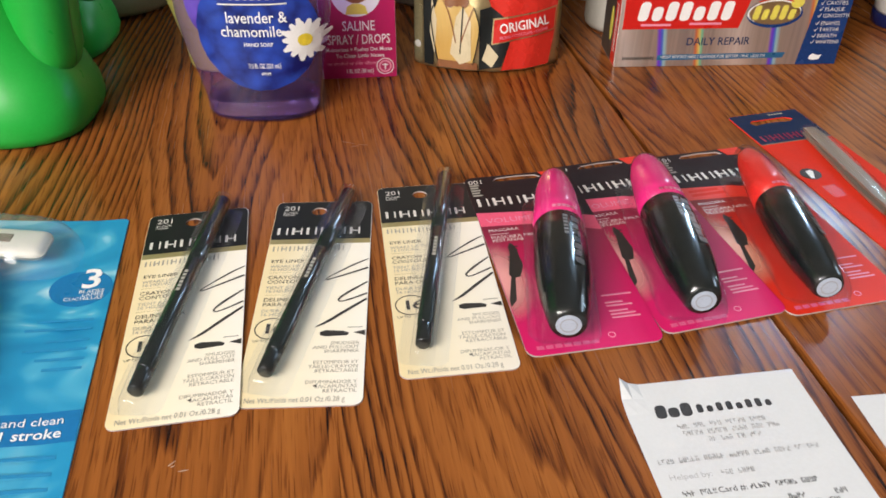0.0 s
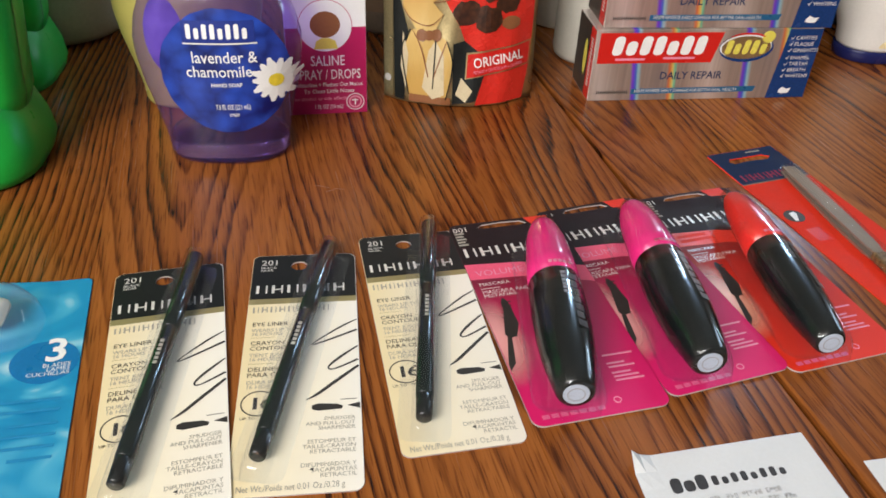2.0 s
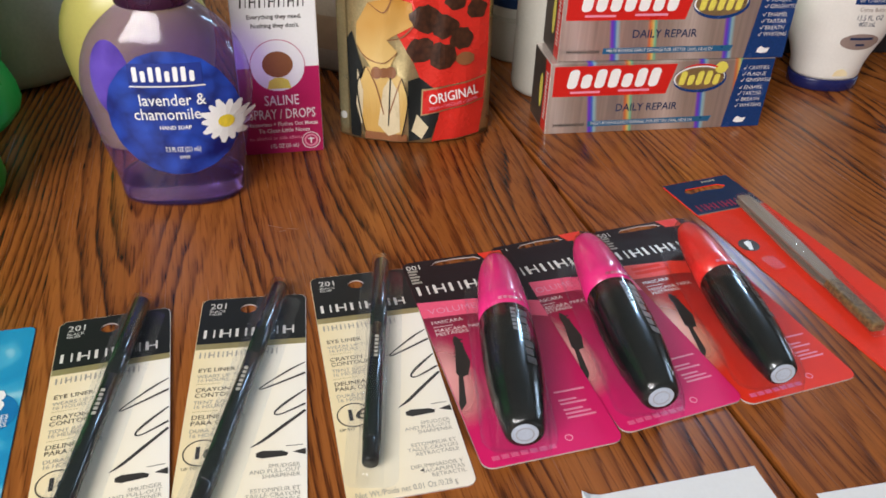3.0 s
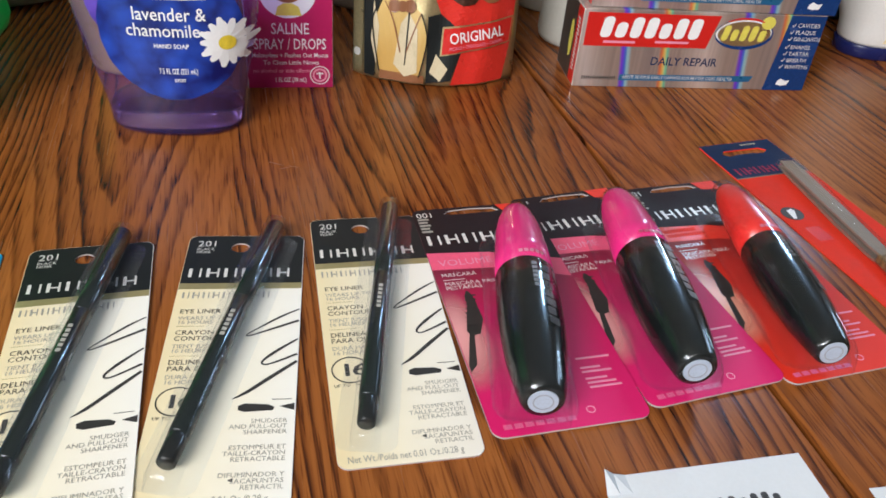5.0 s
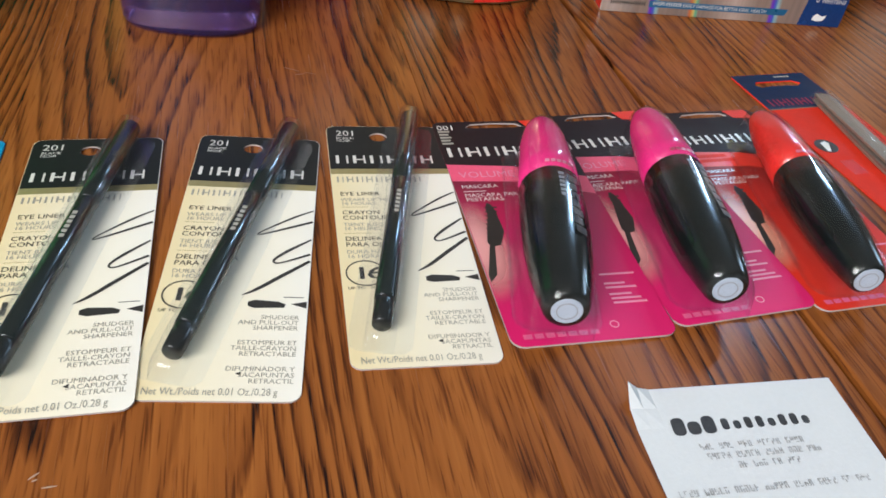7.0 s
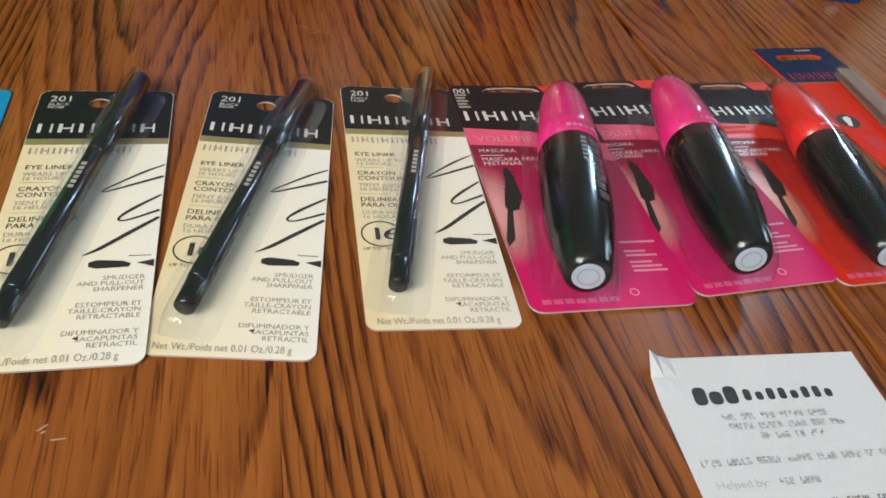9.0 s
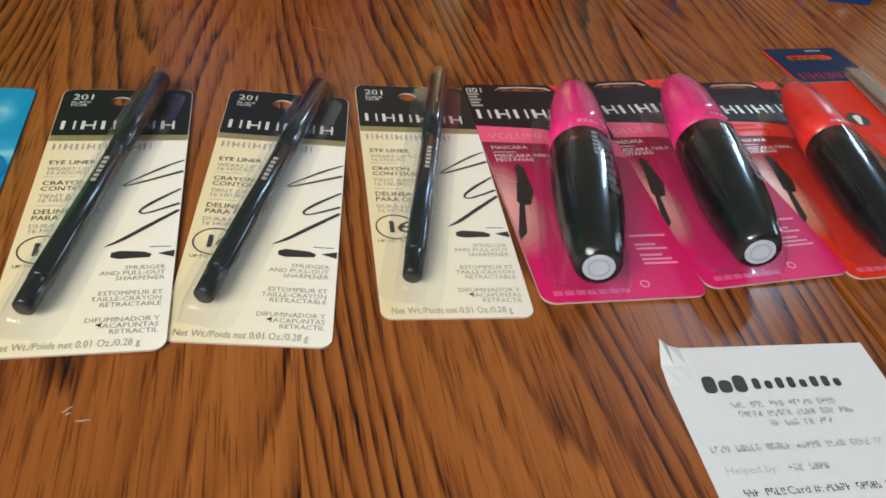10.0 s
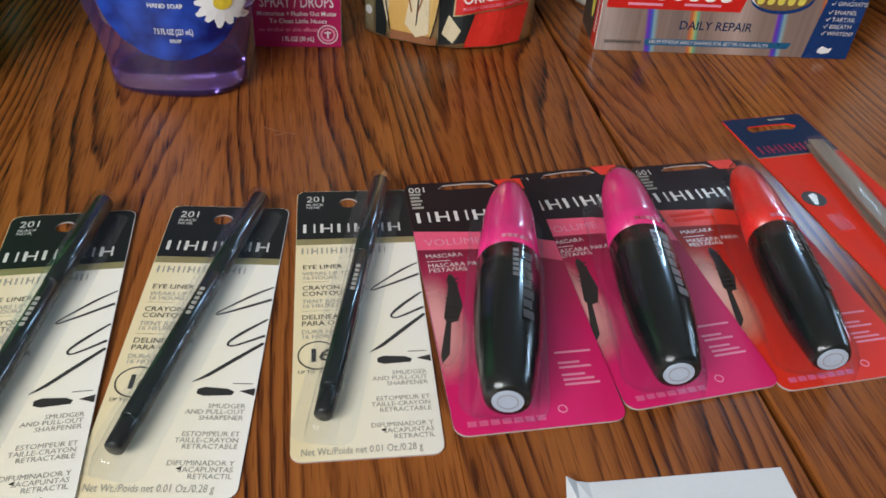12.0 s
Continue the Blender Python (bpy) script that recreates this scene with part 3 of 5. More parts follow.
def board(wide, long, heart, e=0.0001):
    """A board with eased upper edges; local y runs with the grain, local x starts at the heart line of its figure."""
    bm = bmesh.new()
    rows = []
    for z, i in ((-THICK, 0.0), (-e, 0.0), (0.0, e)):
        rows.append([bm.verts.new((x, y, z)) for x, y in ((i - heart, i), (wide - i - heart, i), (wide - i - heart, long - i), (i - heart, long - i))])
    bm.faces.new(rows[0][::-1]), bm.faces.new(rows[2])
    for a, c in zip(rows, rows[1:]):
        for i in range(4):
            bm.faces.new((a[i], a[(i + 1) % 4], c[(i + 1) % 4], c[i]))
    return bm


# width of each board and where across it the heart line of its figure runs, outwards from the joint
LEFT_LEAF = ((0.118, 0.034), (0.085, 0.115), (0.1, 0.052), (0.072, -0.03), (0.11, 0.06), (0.095, 0.02))
RIGHT_LEAF = ((0.09, 0.040), (0.12, 0.15), (0.1, 0.05), (0.11, 0.04), (0.09, 0.05))
x = -0.0015
for w, heart in LEFT_LEAF:
    x -= w
    part("board", board(w, BACK - FRONT, heart, 0.0006 if x > -0.13 else 0.0001), OAK, table).location = (x + heart, FRONT, 0)
x = 0.0015
for w, heart in RIGHT_LEAF:
    part("board", board(w, BACK - FRONT, heart, 0.0009 if x < 0.01 else 0.0001), OAK, table).location = (x + heart, FRONT, 0)
    x += w
part("joint_rail", box(-0.03, FRONT + 0.02, -0.06, 0.03, BACK - 0.02, -THICK - 0.0005), OAK_DARK, table)
part("apron", box(-0.50, FRONT + 0.06, -0.11, 0.43, FRONT + 0.085, -THICK - 0.0005), OAK_DARK, table)
part("apron", box(-0.50, BACK - 0.085, -0.11, 0.43, BACK - 0.06, -THICK - 0.0005), OAK_DARK, table)
for lx in (-0.5, 0.43):
    for ly in (FRONT + 0.08, BACK - 0.08):
        part("leg", moved(loft([(FLOOR_Z, 0, 0, 0.022, 0.022, 4), (FLOOR_Z + 0.4, 0, 0, 0.03, 0.03, 4), (-THICK - 0.001, 0, 0, 0.035, 0.035, 6)], 16), pose(lx, ly, 0)), OAK_DARK, table)
for sx, sy, ang, ln, ink in ((-0.1002, 0.2112, 50, 0.0022, SCUFF), (-0.0950, 0.2080, 15, 0.0026, SCUFF), (-0.0995, 0.2098, 35, 0.0010, SCUFF),
                             (-0.0640, 0.4615, -20, 0.0060, BROWN_PRINT), (-0.0540, 0.4590, -8, 0.0045, BROWN_PRINT), (-0.0590, 0.4570, 24, 0.0036, BROWN_PRINT)):
    ob = part("scuff", moved(plate(disc(0, 0, ln * 0.8, 0.00028, 12), 0.00005, 0.00012), pose(0, 0, 0, 0, 0, ang)), ink, table, "short pale scratch in the varnish" if ink is SCUFF else "fine dark scratch in the varnish")
    ob.matrix_parent_inverse = table.matrix_world.inverted()
    ob.location = (sx, sy, 0)

# ---------------------------------------------------------------- eyeliner cards
CW, CH, CT = 0.0522, 0.152, 0.0007


def eyeliner_card(m):
    root = thing("eyeliner_pack", m, "cream and black card with eyeliner pencil in clear blister", "eyeliner pack", "eyeliner packs")
    hole = disc(0.0235, 0.1425, 0.0042, 0.0036, 18)
    cut_edge(part("card", plate(rounded(0, 0, CW, CH, 0.004), 0, CT, [hole]), CREAM, root))
    z = CT + 0.00004
    part("header", plate([(0.0002, 0.1165), (CW - 0.0002, 0.1165)] + [p for p in rounded(0.0002, 0.1, CW - 0.0002, CH - 0.0002, 0.004) if p[1] > 0.125], CT, z + 0.00004, [hole]), BLACK_PRINT, root, "black printed header")
    part("gold_strip", bars([(0.0002, 0.1125, CW - 0.0002, 0.1165)], CT, z), GOLD_PRINT, root)
    z2 = z + 0.00012
    part("printed_number", text_bm("201", 0.0062, 0.0042, 0.1435, z2), SILVER_INK, root)
    part("printed_shade", text_bm("BLACK\nNOIR", 0.0026, 0.0042, 0.1405, z2, line=0.85), SILVER_INK, root)
    brand_shapes(root, 0.003, 0.1208, 0.0485, 0.1268, 6, lambda b: moved(b, pose(0, 0, CT)), SILVER_INK, fill=0.78, z=0.0002)
    brand_shapes(root, 0.0025, 0.1064, 0.040, 0.1102, 9, lambda b: moved(b, pose(0, 0, CT)), GREY_INK, fill=0.72, z=0.0002)
    for body, y, top in (("EYE LINER", 0.0965, "WEARS UP TO\n16 HOURS"), ("CRAYON\nCONTOUR", 0.0835, "TIENT JUSQU'A\n16 HEURES"), ("DELINEADOR\nPARA OJOS", 0.0665, "DURA HASTA\n16 HORAS")):
        part("printed_heading", text_bm(body, 0.0037, 0.003, y, z2, line=0.95), INK, root)
        part("printed_text", text_bm(top, 0.0031, 0.003, y - (0.0040 if "\n" not in body else 0.0078), z2, line=0.85), GREY_INK, root)
    for y in (0.0885, 0.0712):
        part("rule", bars([(0.003, y, 0.014, y + 0.0002)], CT, z), GOLD_PRINT, root)
    ring = disc(0.0092, 0.0475, 0.0075, 0.0072, 28)
    part("ring", plate(ring, CT, z2, [disc(0.0092, 0.0475, 0.0070, 0.0067, 28)]), INK, root)
    part("printed_number", text_bm("16", 0.0095, 0.0042, 0.0442, z2, bold=0.0001, wide=0.0092, tight=0.72), INK, root)
    part("printed_text", text_bm("UP TO   HOURS", 0.0022, 0.0020, 0.0385, z2), INK, root)
    k = CW - 0.0005
    part("pencil_stroke", ribbon([(k, 0.0985), (0.044, 0.0935), (0.033, 0.0845), (0.0315, 0.0822), (0.036, 0.0838), (k, 0.0912)], [0.0006, 0.0011, 0.0007, 0.0006, 0.001, 0.0013], z2), INK, root, "black scribbled stroke")
    part("pencil_stroke", ribbon([(k, 0.080), (0.043, 0.0725), (0.0385, 0.0672), (0.041, 0.0658), (k, 0.0712)], [0.0008, 0.0014, 0.0009, 0.0008, 0.0012], z2), INK, root, "black scribbled stroke")
    part("pencil_stroke", ribbon([(k, 0.0672), (0.042, 0.0585), (0.034, 0.0512), (0.029, 0.0478)], [0.0013, 0.0017, 0.0015, 0.0003], z2), INK, root, "black scribbled stroke")
    part("pencil_picture", plate([(0.0315, 0.0425), (0.034, 0.0415), (0.044, 0.042), (0.0445, 0.0435), (0.042, 0.0448), (0.034, 0.0455), (0.0315, 0.0445)], CT, z2), INK, root)
    part("pencil_picture", plate([(0.0465, 0.0438), (k, 0.0418), (k, 0.0452)], CT, z2), INK, root)
    part("rule", bars([(0.0435, 0.0472, 0.0505, 0.0474)], CT, z2), INK, root)
    for body, y in (("SMUDGER\nAND PULL-OUT\nSHARPENER", 0.0365), ("ESTOMPEUR ET\nTAILLE-CRAYON\nRETRACTABLE", 0.0245), ("DIFUMINADOR Y\nSACAPUNTAS\nRETRACTIL", 0.0128)):
        part("printed_text", text_bm(body, 0.00285, 0.0495, y - 0.0005, z2, "RIGHT", line=0.9), GREY_INK, root)
    part("arrow_mark", plate([(0.031, 0.0112), (0.0326, 0.0104), (0.0326, 0.012)], CT, z2), INK, root)
    part("printed_weight", text_bm("Net Wt./Poids net 0.01 Oz./0.28 g", 0.0042, 0.0035, 0.0022, z2, wide=0.041), GREY_INK, root)
    # the pencil, slanting over the card, and its blister
    a, c = Vector((0.0112, 0.0145, 0)), Vector((0.0394, 0.1525, 0))
    axis = pose(a.x, a.y, 0, 0, 0, math.degrees(math.atan2(c.y - a.y, c.x - a.x)) - 90)
    ln = (c - a).length
    up = pose(0, 0, CT + 0.0052, -90)

    def turned(profile):
        return moved(moved(loft([(s, 0, 0, r, r, 2) for s, r in profile], 24), up), axis)

    part("pencil_barrel", turned([(0.012, 0.0036), (0.0125, 0.0039), (0.0853, 0.0039), (0.0855, 0.0038)]), PENCIL, root, smooth=True)
    part("pencil_end", turned([(0.0, 0.0028), (0.0006, 0.0034), (0.011, 0.0037), (0.012, 0.0036)]), TUBE, root, smooth=True)
    part("pencil_cap", turned([(0.0855, 0.0038), (0.0857, 0.0040), (0.105, 0.0042), (ln - 0.001, 0.0042), (ln, 0.0038)]), PENCIL, root, smooth=True)
    part("brand_mark", moved(bars([(-0.0009, 0.060 + 0.0027 * i, 0.0009, 0.0618 + 0.0027 * i) for i in range(6)], CT + 0.00912, CT + 0.00918), axis), GREY_INK, root)
    bm = bmesh.new()
    rows = []
    n = 15
    for s, rw, rh in ((-0.0085, 0.0042, 0.0004), (-0.008, 0.0050, 0.005), (-0.005, 0.0054, 0.0085), (0.01, 0.0054, 0.0098), (0.08, 0.0054, 0.0100), (0.084, 0.0058, 0.0104), (ln + 0.001, 0.0058, 0.0104), (ln + 0.0025, 0.0052, 0.009), (ln + 0.003, 0.0048, 0.0004)):
        row = []
        for i in range(n):
            t = math.pi * i / (n - 1)
            row.append(bm.verts.new((rw * math.copysign(abs(math.cos(t)) ** 0.55, math.cos(t)), s, CT + 0.0003 + rh * math.sin(t) ** 0.7)))
        rows.append(row)
    for p, q in zip(rows, rows[1:]):
        for i in range(n - 1):
            bm.faces.new((p[i], p[i + 1], q[i + 1], q[i]))
    ob = part("blister", moved(bm, axis), BLISTER, root, "clear plastic blister", smooth=True)
    ob.visible_shadow = False
    ob = part("blister_flange", moved(plate(rounded(-0.011, -0.008, 0.0115, ln - 0.002, 0.005), CT + 0.00025, CT + 0.0004), axis), HAZY, root)
    ob.visible_shadow = False
    return root


pack = eyeliner_card(pose(-0.0834, 0.2389, 0, 0, 0, 4))
copy_thing(pack, pose(-0.1312, 0.225, 0.0001, 0, -0.9, 11))
copy_thing(pack, pose(-0.017, 0.2572, 0, 0, 0, 9))

# ---------------------------------------------------------------- mascara cards
MW, MH, MT = 0.063, 0.150, 0.0008
TUBE_PROFILE = [(0.0, 0.0075), (0.0006, 0.0084), (0.002, 0.0090), (0.007, 0.0101), (0.02, 0.0124), (0.034, 0.0136), (0.048, 0.0140), (0.060, 0.0138), (0.0705, 0.0135)]
CAP_PROFILE = [(0.0708, 0.0134), (0.085, 0.0128), (0.098, 0.0119), (0.106, 0.0109), (0.113, 0.0095), (0.1185, 0.0078), (0.1225, 0.0057), (0.1250, 0.0032), (0.126, 0.0006)]


def mascara_card(m, number, card, band, cap, glow, pale, girth, label):
    tube_rings, cap_rings = [[(q, r * girth) for q, r in rings] for rings in (TUBE_PROFILE, CAP_PROFILE)]
    axis_z = MT + 0.0005 + 0.0140 * girth
    root = thing("mascara_pack", m, label, "mascara pack", "mascara packs")
    slot = [(0.016, 0.1448), (0.020, 0.1438), (0.041, 0.1438), (0.045, 0.1448), (0.042, 0.1476), (0.030, 0.1484), (0.019, 0.1476)]
    cut_edge(part("card", plate(rounded(0, 0, MW, MH, 0.005), 0, MT, [slot]), card, root))
    z, z2 = MT + 0.00005, MT + 0.00016
    part("header", plate([(0.0002, 0.1128), (0.03, 0.1098), (MW - 0.0002, 0.1000)] + [q for q in rounded(0.0002, 0.1, MW - 0.0002, MH - 0.0002, 0.005) if q[1] > 0.13], MT, MT + 0.00003, [slot]), HEADER_BLACK, root, "black printed header")
    part("corner_flash", plate([(0.0445, 0.1498), (0.058, 0.1498), (0.0585, 0.1415), (0.0475, 0.1425)], MT, z2), RED_BAND, root, "red corner flash")
    part("printed_number", text_bm(number, 0.006, 0.0018, 0.1425, z2), SILVER_INK, root)
    part("printed_text", bars([(0.002, 0.1405 - 0.0026 * i, 0.0075 - 0.001 * (i % 2), 0.142 - 0.0026 * i) for i in range(5)], MT, z), GREY_INK, root)
    brand_shapes(root, 0.003, 0.1195, 0.056, 0.1268, 6, lambda b: moved(b, pose(0, 0, MT)), SILVER_INK, fill=0.78, z=0.0002)
    part("band", plate([(0.0002, 0.1005), (0.03, 0.0985), (MW - 0.0002, 0.087), (MW - 0.0002, 0.1005), (0.03, 0.1105), (0.0002, 0.1135)], MT, z), band, root, "bright band under the header")
    if number == "001":
        part("printed_text", text_bm("VOLUME", 0.0066, 0.004, 0.1025, z2), pale, root)
    else:
        part("printed_text", bars([(0.004, 0.1075, 0.022, 0.1098), (0.004, 0.1035, 0.025, 0.1058)], MT, z2), pale, root)
    part("printed_text", text_bm("MASCARA", 0.0036, 0.0032, 0.0945, z2), SILVER_INK, root)
    part("printed_text", text_bm("MASCARA PARA\nPESTA\u00d1AS", 0.0036, 0.0032, 0.0882, z2, line=0.85), SILVER_INK, root)
    part("rule", bars([(0.0032, 0.0922, 0.0135, 0.0924)], MT, z2), SILVER_INK, root)
    part("glow_panel", plate([(0.0003, 0.021), (0.009, 0.025), (0.0145, 0.040), (0.0163, 0.054), (0.0145, 0.070), (0.009, 0.084), (0.0003, 0.088)], z - 0.00001, z), glow, root, "pale glow behind the brush")
    bristles = [(0.0118 + 0.0020 * math.cos(math.pi * i / 11) * (1 + 0.12 * (i % 2)), 0.0745 + 0.009 * math.sin(math.pi * i / 11)) for i in range(12)]
    bristles += [(0.0052, 0.058), (0.0062, 0.0545), (0.0105, 0.0555), (0.0140, 0.064)]
    part("brush_picture", plate(bristles, MT, z2), INK, root, "black brush printed on the card")
    for i in range(9):
        y = 0.0575 + 0.0028 * i
        x = 0.0078 + 0.00027 * 0.7 * (y - 0.0575) * 1000
        part("bristle", bars([(x - 0.0024, y, x + 0.0030, y + 0.0008)], MT, z2), INK, root)
    part("brush_picture", plate([(0.0056, 0.0552), (0.0078, 0.0552), (0.0042, 0.038), (0.0008, 0.034), (0.0008, 0.038)], MT, z2), INK, root)
    for y, ws in ((0.0338, (0.0145,)), (0.0285, (0.0085, 0.0125)), (0.0225, (0.009, 0.012, 0.0135))):
        part("printed_text", bars([(0.0445, y - 0.0023 * i, 0.0445 + w, y - 0.0023 * i + 0.0009) for i, w in enumerate(ws)], MT, z2), PALE_INK, root)
    part("printed_text", bars([(0.005 + 0.0042 * i, 0.0035, 0.0083 + 0.0042 * i, 0.0058) for i in range(7)], MT, z), NET_INK, root)
    part("ring", plate(disc(0.0405, 0.0075, 0.0018, 0.0018, 18), MT, z2, [disc(0.0405, 0.0075, 0.0014, 0.0014, 18)]), PALE_INK, root)
    a, c = Vector((0.0176, 0.0024, 0)), Vector((0.0457, 0.1254, 0))
    axis = pose(a.x, a.y, 0, 0, 0, math.degrees(math.atan2(c.y - a.y, c.x - a.x)) - 90)
    up = pose(0, 0, axis_z, -90)

    def turned(profile, seg=36):
        return moved(moved(loft([(s, 0, 0, r, r, 2) for s, r in profile], seg), up), axis)

    part("tube", turned(tube_rings), TUBE, root, "glossy black tube", smooth=True)
    part("cap", turned(cap_rings), cap, root, smooth=True)
    part("end_sticker", turned([(-0.0003, 0.0055), (-0.0001, 0.0056), (0.0001, 0.0056)], 28), STICKER, root, "round white sticker on the tube's end")
    part("end_sticker_ring", moved(moved(plate(disc(0, 0, 0.0038, 0.0038, 24), -0.0005, -0.00035, [disc(0, 0, 0.0034, 0.0034, 24)]), up), axis), TUBE_INK, root)

    def over(bm, r=0.0141 * girth):
        """Bends flat lettering over the tube."""
        for v in bm.verts:
            t = v.co.x / r
            v.co = (r * math.sin(t), v.co.y, axis_z + r * math.cos(t))
        return moved(bm, axis)
    part("brand_mark", over(bars([(0.0005, 0.050 + 0.0028 * i, 0.0028, 0.0520 + 0.0028 * i) for i in range(6)], 0, 0)), TUBE_INK, root)
    part("printed_text", over(bars([(0.0044, 0.029 + 0.0054 * i, 0.0090 - 0.0008 * (i % 2), 0.0332 + 0.0054 * i) for i in range(7)], 0, 0)), TUBE_INK, root)
    part("brand_mark", over(bars([(-0.004 + 0.0024 * i, 0.0730, -0.0022 + 0.0024 * i, 0.0752) for i in range(5)], 0, 0), 0.0139 * girth), PALE_INK, root)
    bm = bmesh.new()
    rows, n = [], 19
    shell = [(-0.0022, 0.011, 0.0003), (-0.0019, 0.0115, 0.012), (-0.001, 0.0118, axis_z - MT + 0.0085 * girth), (0.004, 0.0122, axis_z - MT + 0.0105 * girth)]
    shell += [(q, w + 0.0009, axis_z - MT + w + 0.0006) for q, w in tube_rings[4:] + cap_rings[1:-2]] + [(0.1275, 0.0055, 0.016), (0.1285, 0.005, 0.008), (0.129, 0.004, 0.0003)]
    for s, rw, rh in shell:
        row = []
        for i in range(n):
            t = math.pi * i / (n - 1)
            row.append(bm.verts.new((rw * math.copysign(abs(math.cos(t)) ** 0.75, math.cos(t)), s, MT + 0.0003 + rh * math.sin(t) ** 0.85)))
        rows.append(row)
    for p, q in zip(rows, rows[1:]):
        for i in range(n - 1):
            bm.faces.new((p[i], p[i + 1], q[i + 1], q[i]))
    ob = part("blister", moved(bm, axis), BLISTER, root, "clear plastic blister", smooth=True)
    ob.visible_shadow = False
    ob = part("blister_flange", moved(plate(rounded(-0.0165, 0.0025, 0.0165, 0.119, 0.008), MT + 0.0003, MT + 0.00045), axis), BLISTER, root)
    ob.visible_shadow = False
    ob = part("blister_rim", moved(plate(rounded(-0.0166, 0.0024, 0.0166, 0.1191, 0.008), MT + 0.0003, MT + 0.0013, [rounded(-0.0155, 0.0035, 0.0155, 0.118, 0.007)]), axis), BLISTER, root, "raised clear rim")
    ob.visible_shadow = False
    return root


mascara_card(pose(0.1610, 0.3033, 0, 0, 0, 15), "501", RED_CARD, RED_BAND, RED_CAP, GLOW_RED, CORAL, 0.83, "red card with black mascara tube and red cap in blister")
pink = mascara_card(pose(0.1003, 0.2889, 0, 0, -0.75, 15.9), "001", PINK_CARD, PINK_BAND, PINK_CAP, GLOW, PALE_INK, 0.95, "pink card with black mascara tube and pink cap in blister")
copy_thing(pink, pose(0.0378, 0.2721, 0, 0, -0.75, 11.3))

# ---------------------------------------------------------------- tweezers card
root = thing("tweezers_pack", pose(0.1828, 0.5029, 0, 0, 0, 17), "coral red card with navy header holding patterned metal tweezers", "tweezers pack")
slot = [(0.009, -0.0118), (0.012, -0.0085), (0.037, -0.0085), (0.041, -0.0118), (0.037, -0.0150), (0.028, -0.0138), (0.020, -0.0138), (0.012, -0.0150)]
part("card", plate(rounded(0, -0.21, 0.0508, 0, 0.002, 3), 0, MT, [slot]), CORAL, root)
part("header", plate([(0.0002, -0.0385), (0.0506, -0.0385), (0.0506, -0.0002), (0.0002, -0.0002)], MT, MT + 0.00006, [slot]), NAVY, root, "navy printed header")
z2 = MT + 0.00016
brand_shapes(root, 0.005, -0.0355, 0.044, -0.0285, 6, lambda b: moved(b, pose(0, 0, MT)), METALLIC_RED, fill=0.78, z=0.0002)
part("printed_text", bars([(0.028 + 0.0022 * i, -0.0045, 0.0295 + 0.0022 * i, -0.0028) for i in range(5)], MT, z2), GREY_INK, root)
part("header_rule", bars([(0.0002, -0.0392, 0.0506, -0.0384)], MT, z2), STEEL, root)
part("picture_disc", plate(disc(0.0085, -0.0765, 0.0062, 0.0062), MT, z2), INK, root, "round picture of a tweezer tip")
part("picture_tip", plate([(0.006, -0.081), (0.0078, -0.0815), (0.0115, -0.0745), (0.0105, -0.0725), (0.007, -0.0735)], MT, z2 + 0.0001), SILVER_INK, root)
part("printed_text", bars([(0.006 + 0.0018 * i, -0.102, 0.0072 + 0.0018 * i, -0.090) for i in range(5)], MT, z2), BRAND_RED, root)
a, c = Vector((0.0365, -0.034, 0)), Vector((0.017, -0.165, 0))
axis = pose(a.x, a.y, 0, 0, 0, math.degrees(math.atan2(c.y - a.y, c.x - a.x)) + 90)
for side, low in ((-1, 0.0012), (1, 0.0042)):
    bm = bmesh.new()
    rows = []
    for s, w, lift in ((0.0, 0.0040, 0.0), (0.012, 0.0046, 0.0002), (0.06, 0.0046, 0.0008), (0.085, 0.0040, 0.0008), (0.096, 0.0026, 0.0004), (0.1, 0.0022, 0.0)):
        zz = MT + low + lift * side
        rows.append([bm.verts.new((x, -s, zz + t)) for x, t in ((-w, 0), (w, 0), (w, 0.0012), (-w, 0.0012))])
    for p, q in zip(rows, rows[1:]):
        for i in range(4):
            bm.faces.new((p[i], q[i], q[(i + 1) % 4], p[(i + 1) % 4]))
    bm.faces.new(rows[0]), bm.faces.new(rows[-1][::-1])
    bmesh.ops.recalc_face_normals(bm, faces=bm.faces[:])
    part("tweezer_arm", moved(bm, axis), STEEL, root)
part("patterned_sleeve", moved(box(-0.0040, -0.1325, MT + 0.0009, 0.0040, -0.092, MT + 0.0062, 0.0012), axis), LEOPARD, root, "gold and black patterned lower arms")
ob = part("blister", moved(box(-0.0066, -0.138, MT + 0.0002, 0.0066, 0.002, MT + 0.0085, 0.0042, 5), axis), BLISTER, root, "clear plastic blister", smooth=True)
ob.visible_shadow = False


# ---------------------------------------------------------------- receipts
def receipt(m, long, curl, label):
    root = thing("receipt", m, label, "receipt", "receipts")
    bm = bmesh.new()
    nx, ny, w = 16, 30, 0.0785
    grid = []
    for j in range(ny + 1):
        row = []
        for i in range(nx + 1):
            x, y = w * i / nx, -long * j / ny
            d = max(0.0, 1 - math.hypot(x, y * 0.8) / 0.011)
            zz = 0.0002 + 0.00012 * (1 + math.sin(y * 60)) + curl * d * d
            row.append(bm.verts.new((x + (0.0012 * d * d if curl else 0), y, zz)))
        grid.append(row)
    for j in range(ny):
        for i in range(nx):
            bm.faces.new((grid[j][i], grid[j + 1][i], grid[j + 1][i + 1], grid[j][i + 1]))
    sheet = part("paper", bm, PAPER, root)
    so = sheet.modifiers.new("thickness", "SOLIDIFY")
    so.thickness = 0.0001
    return root


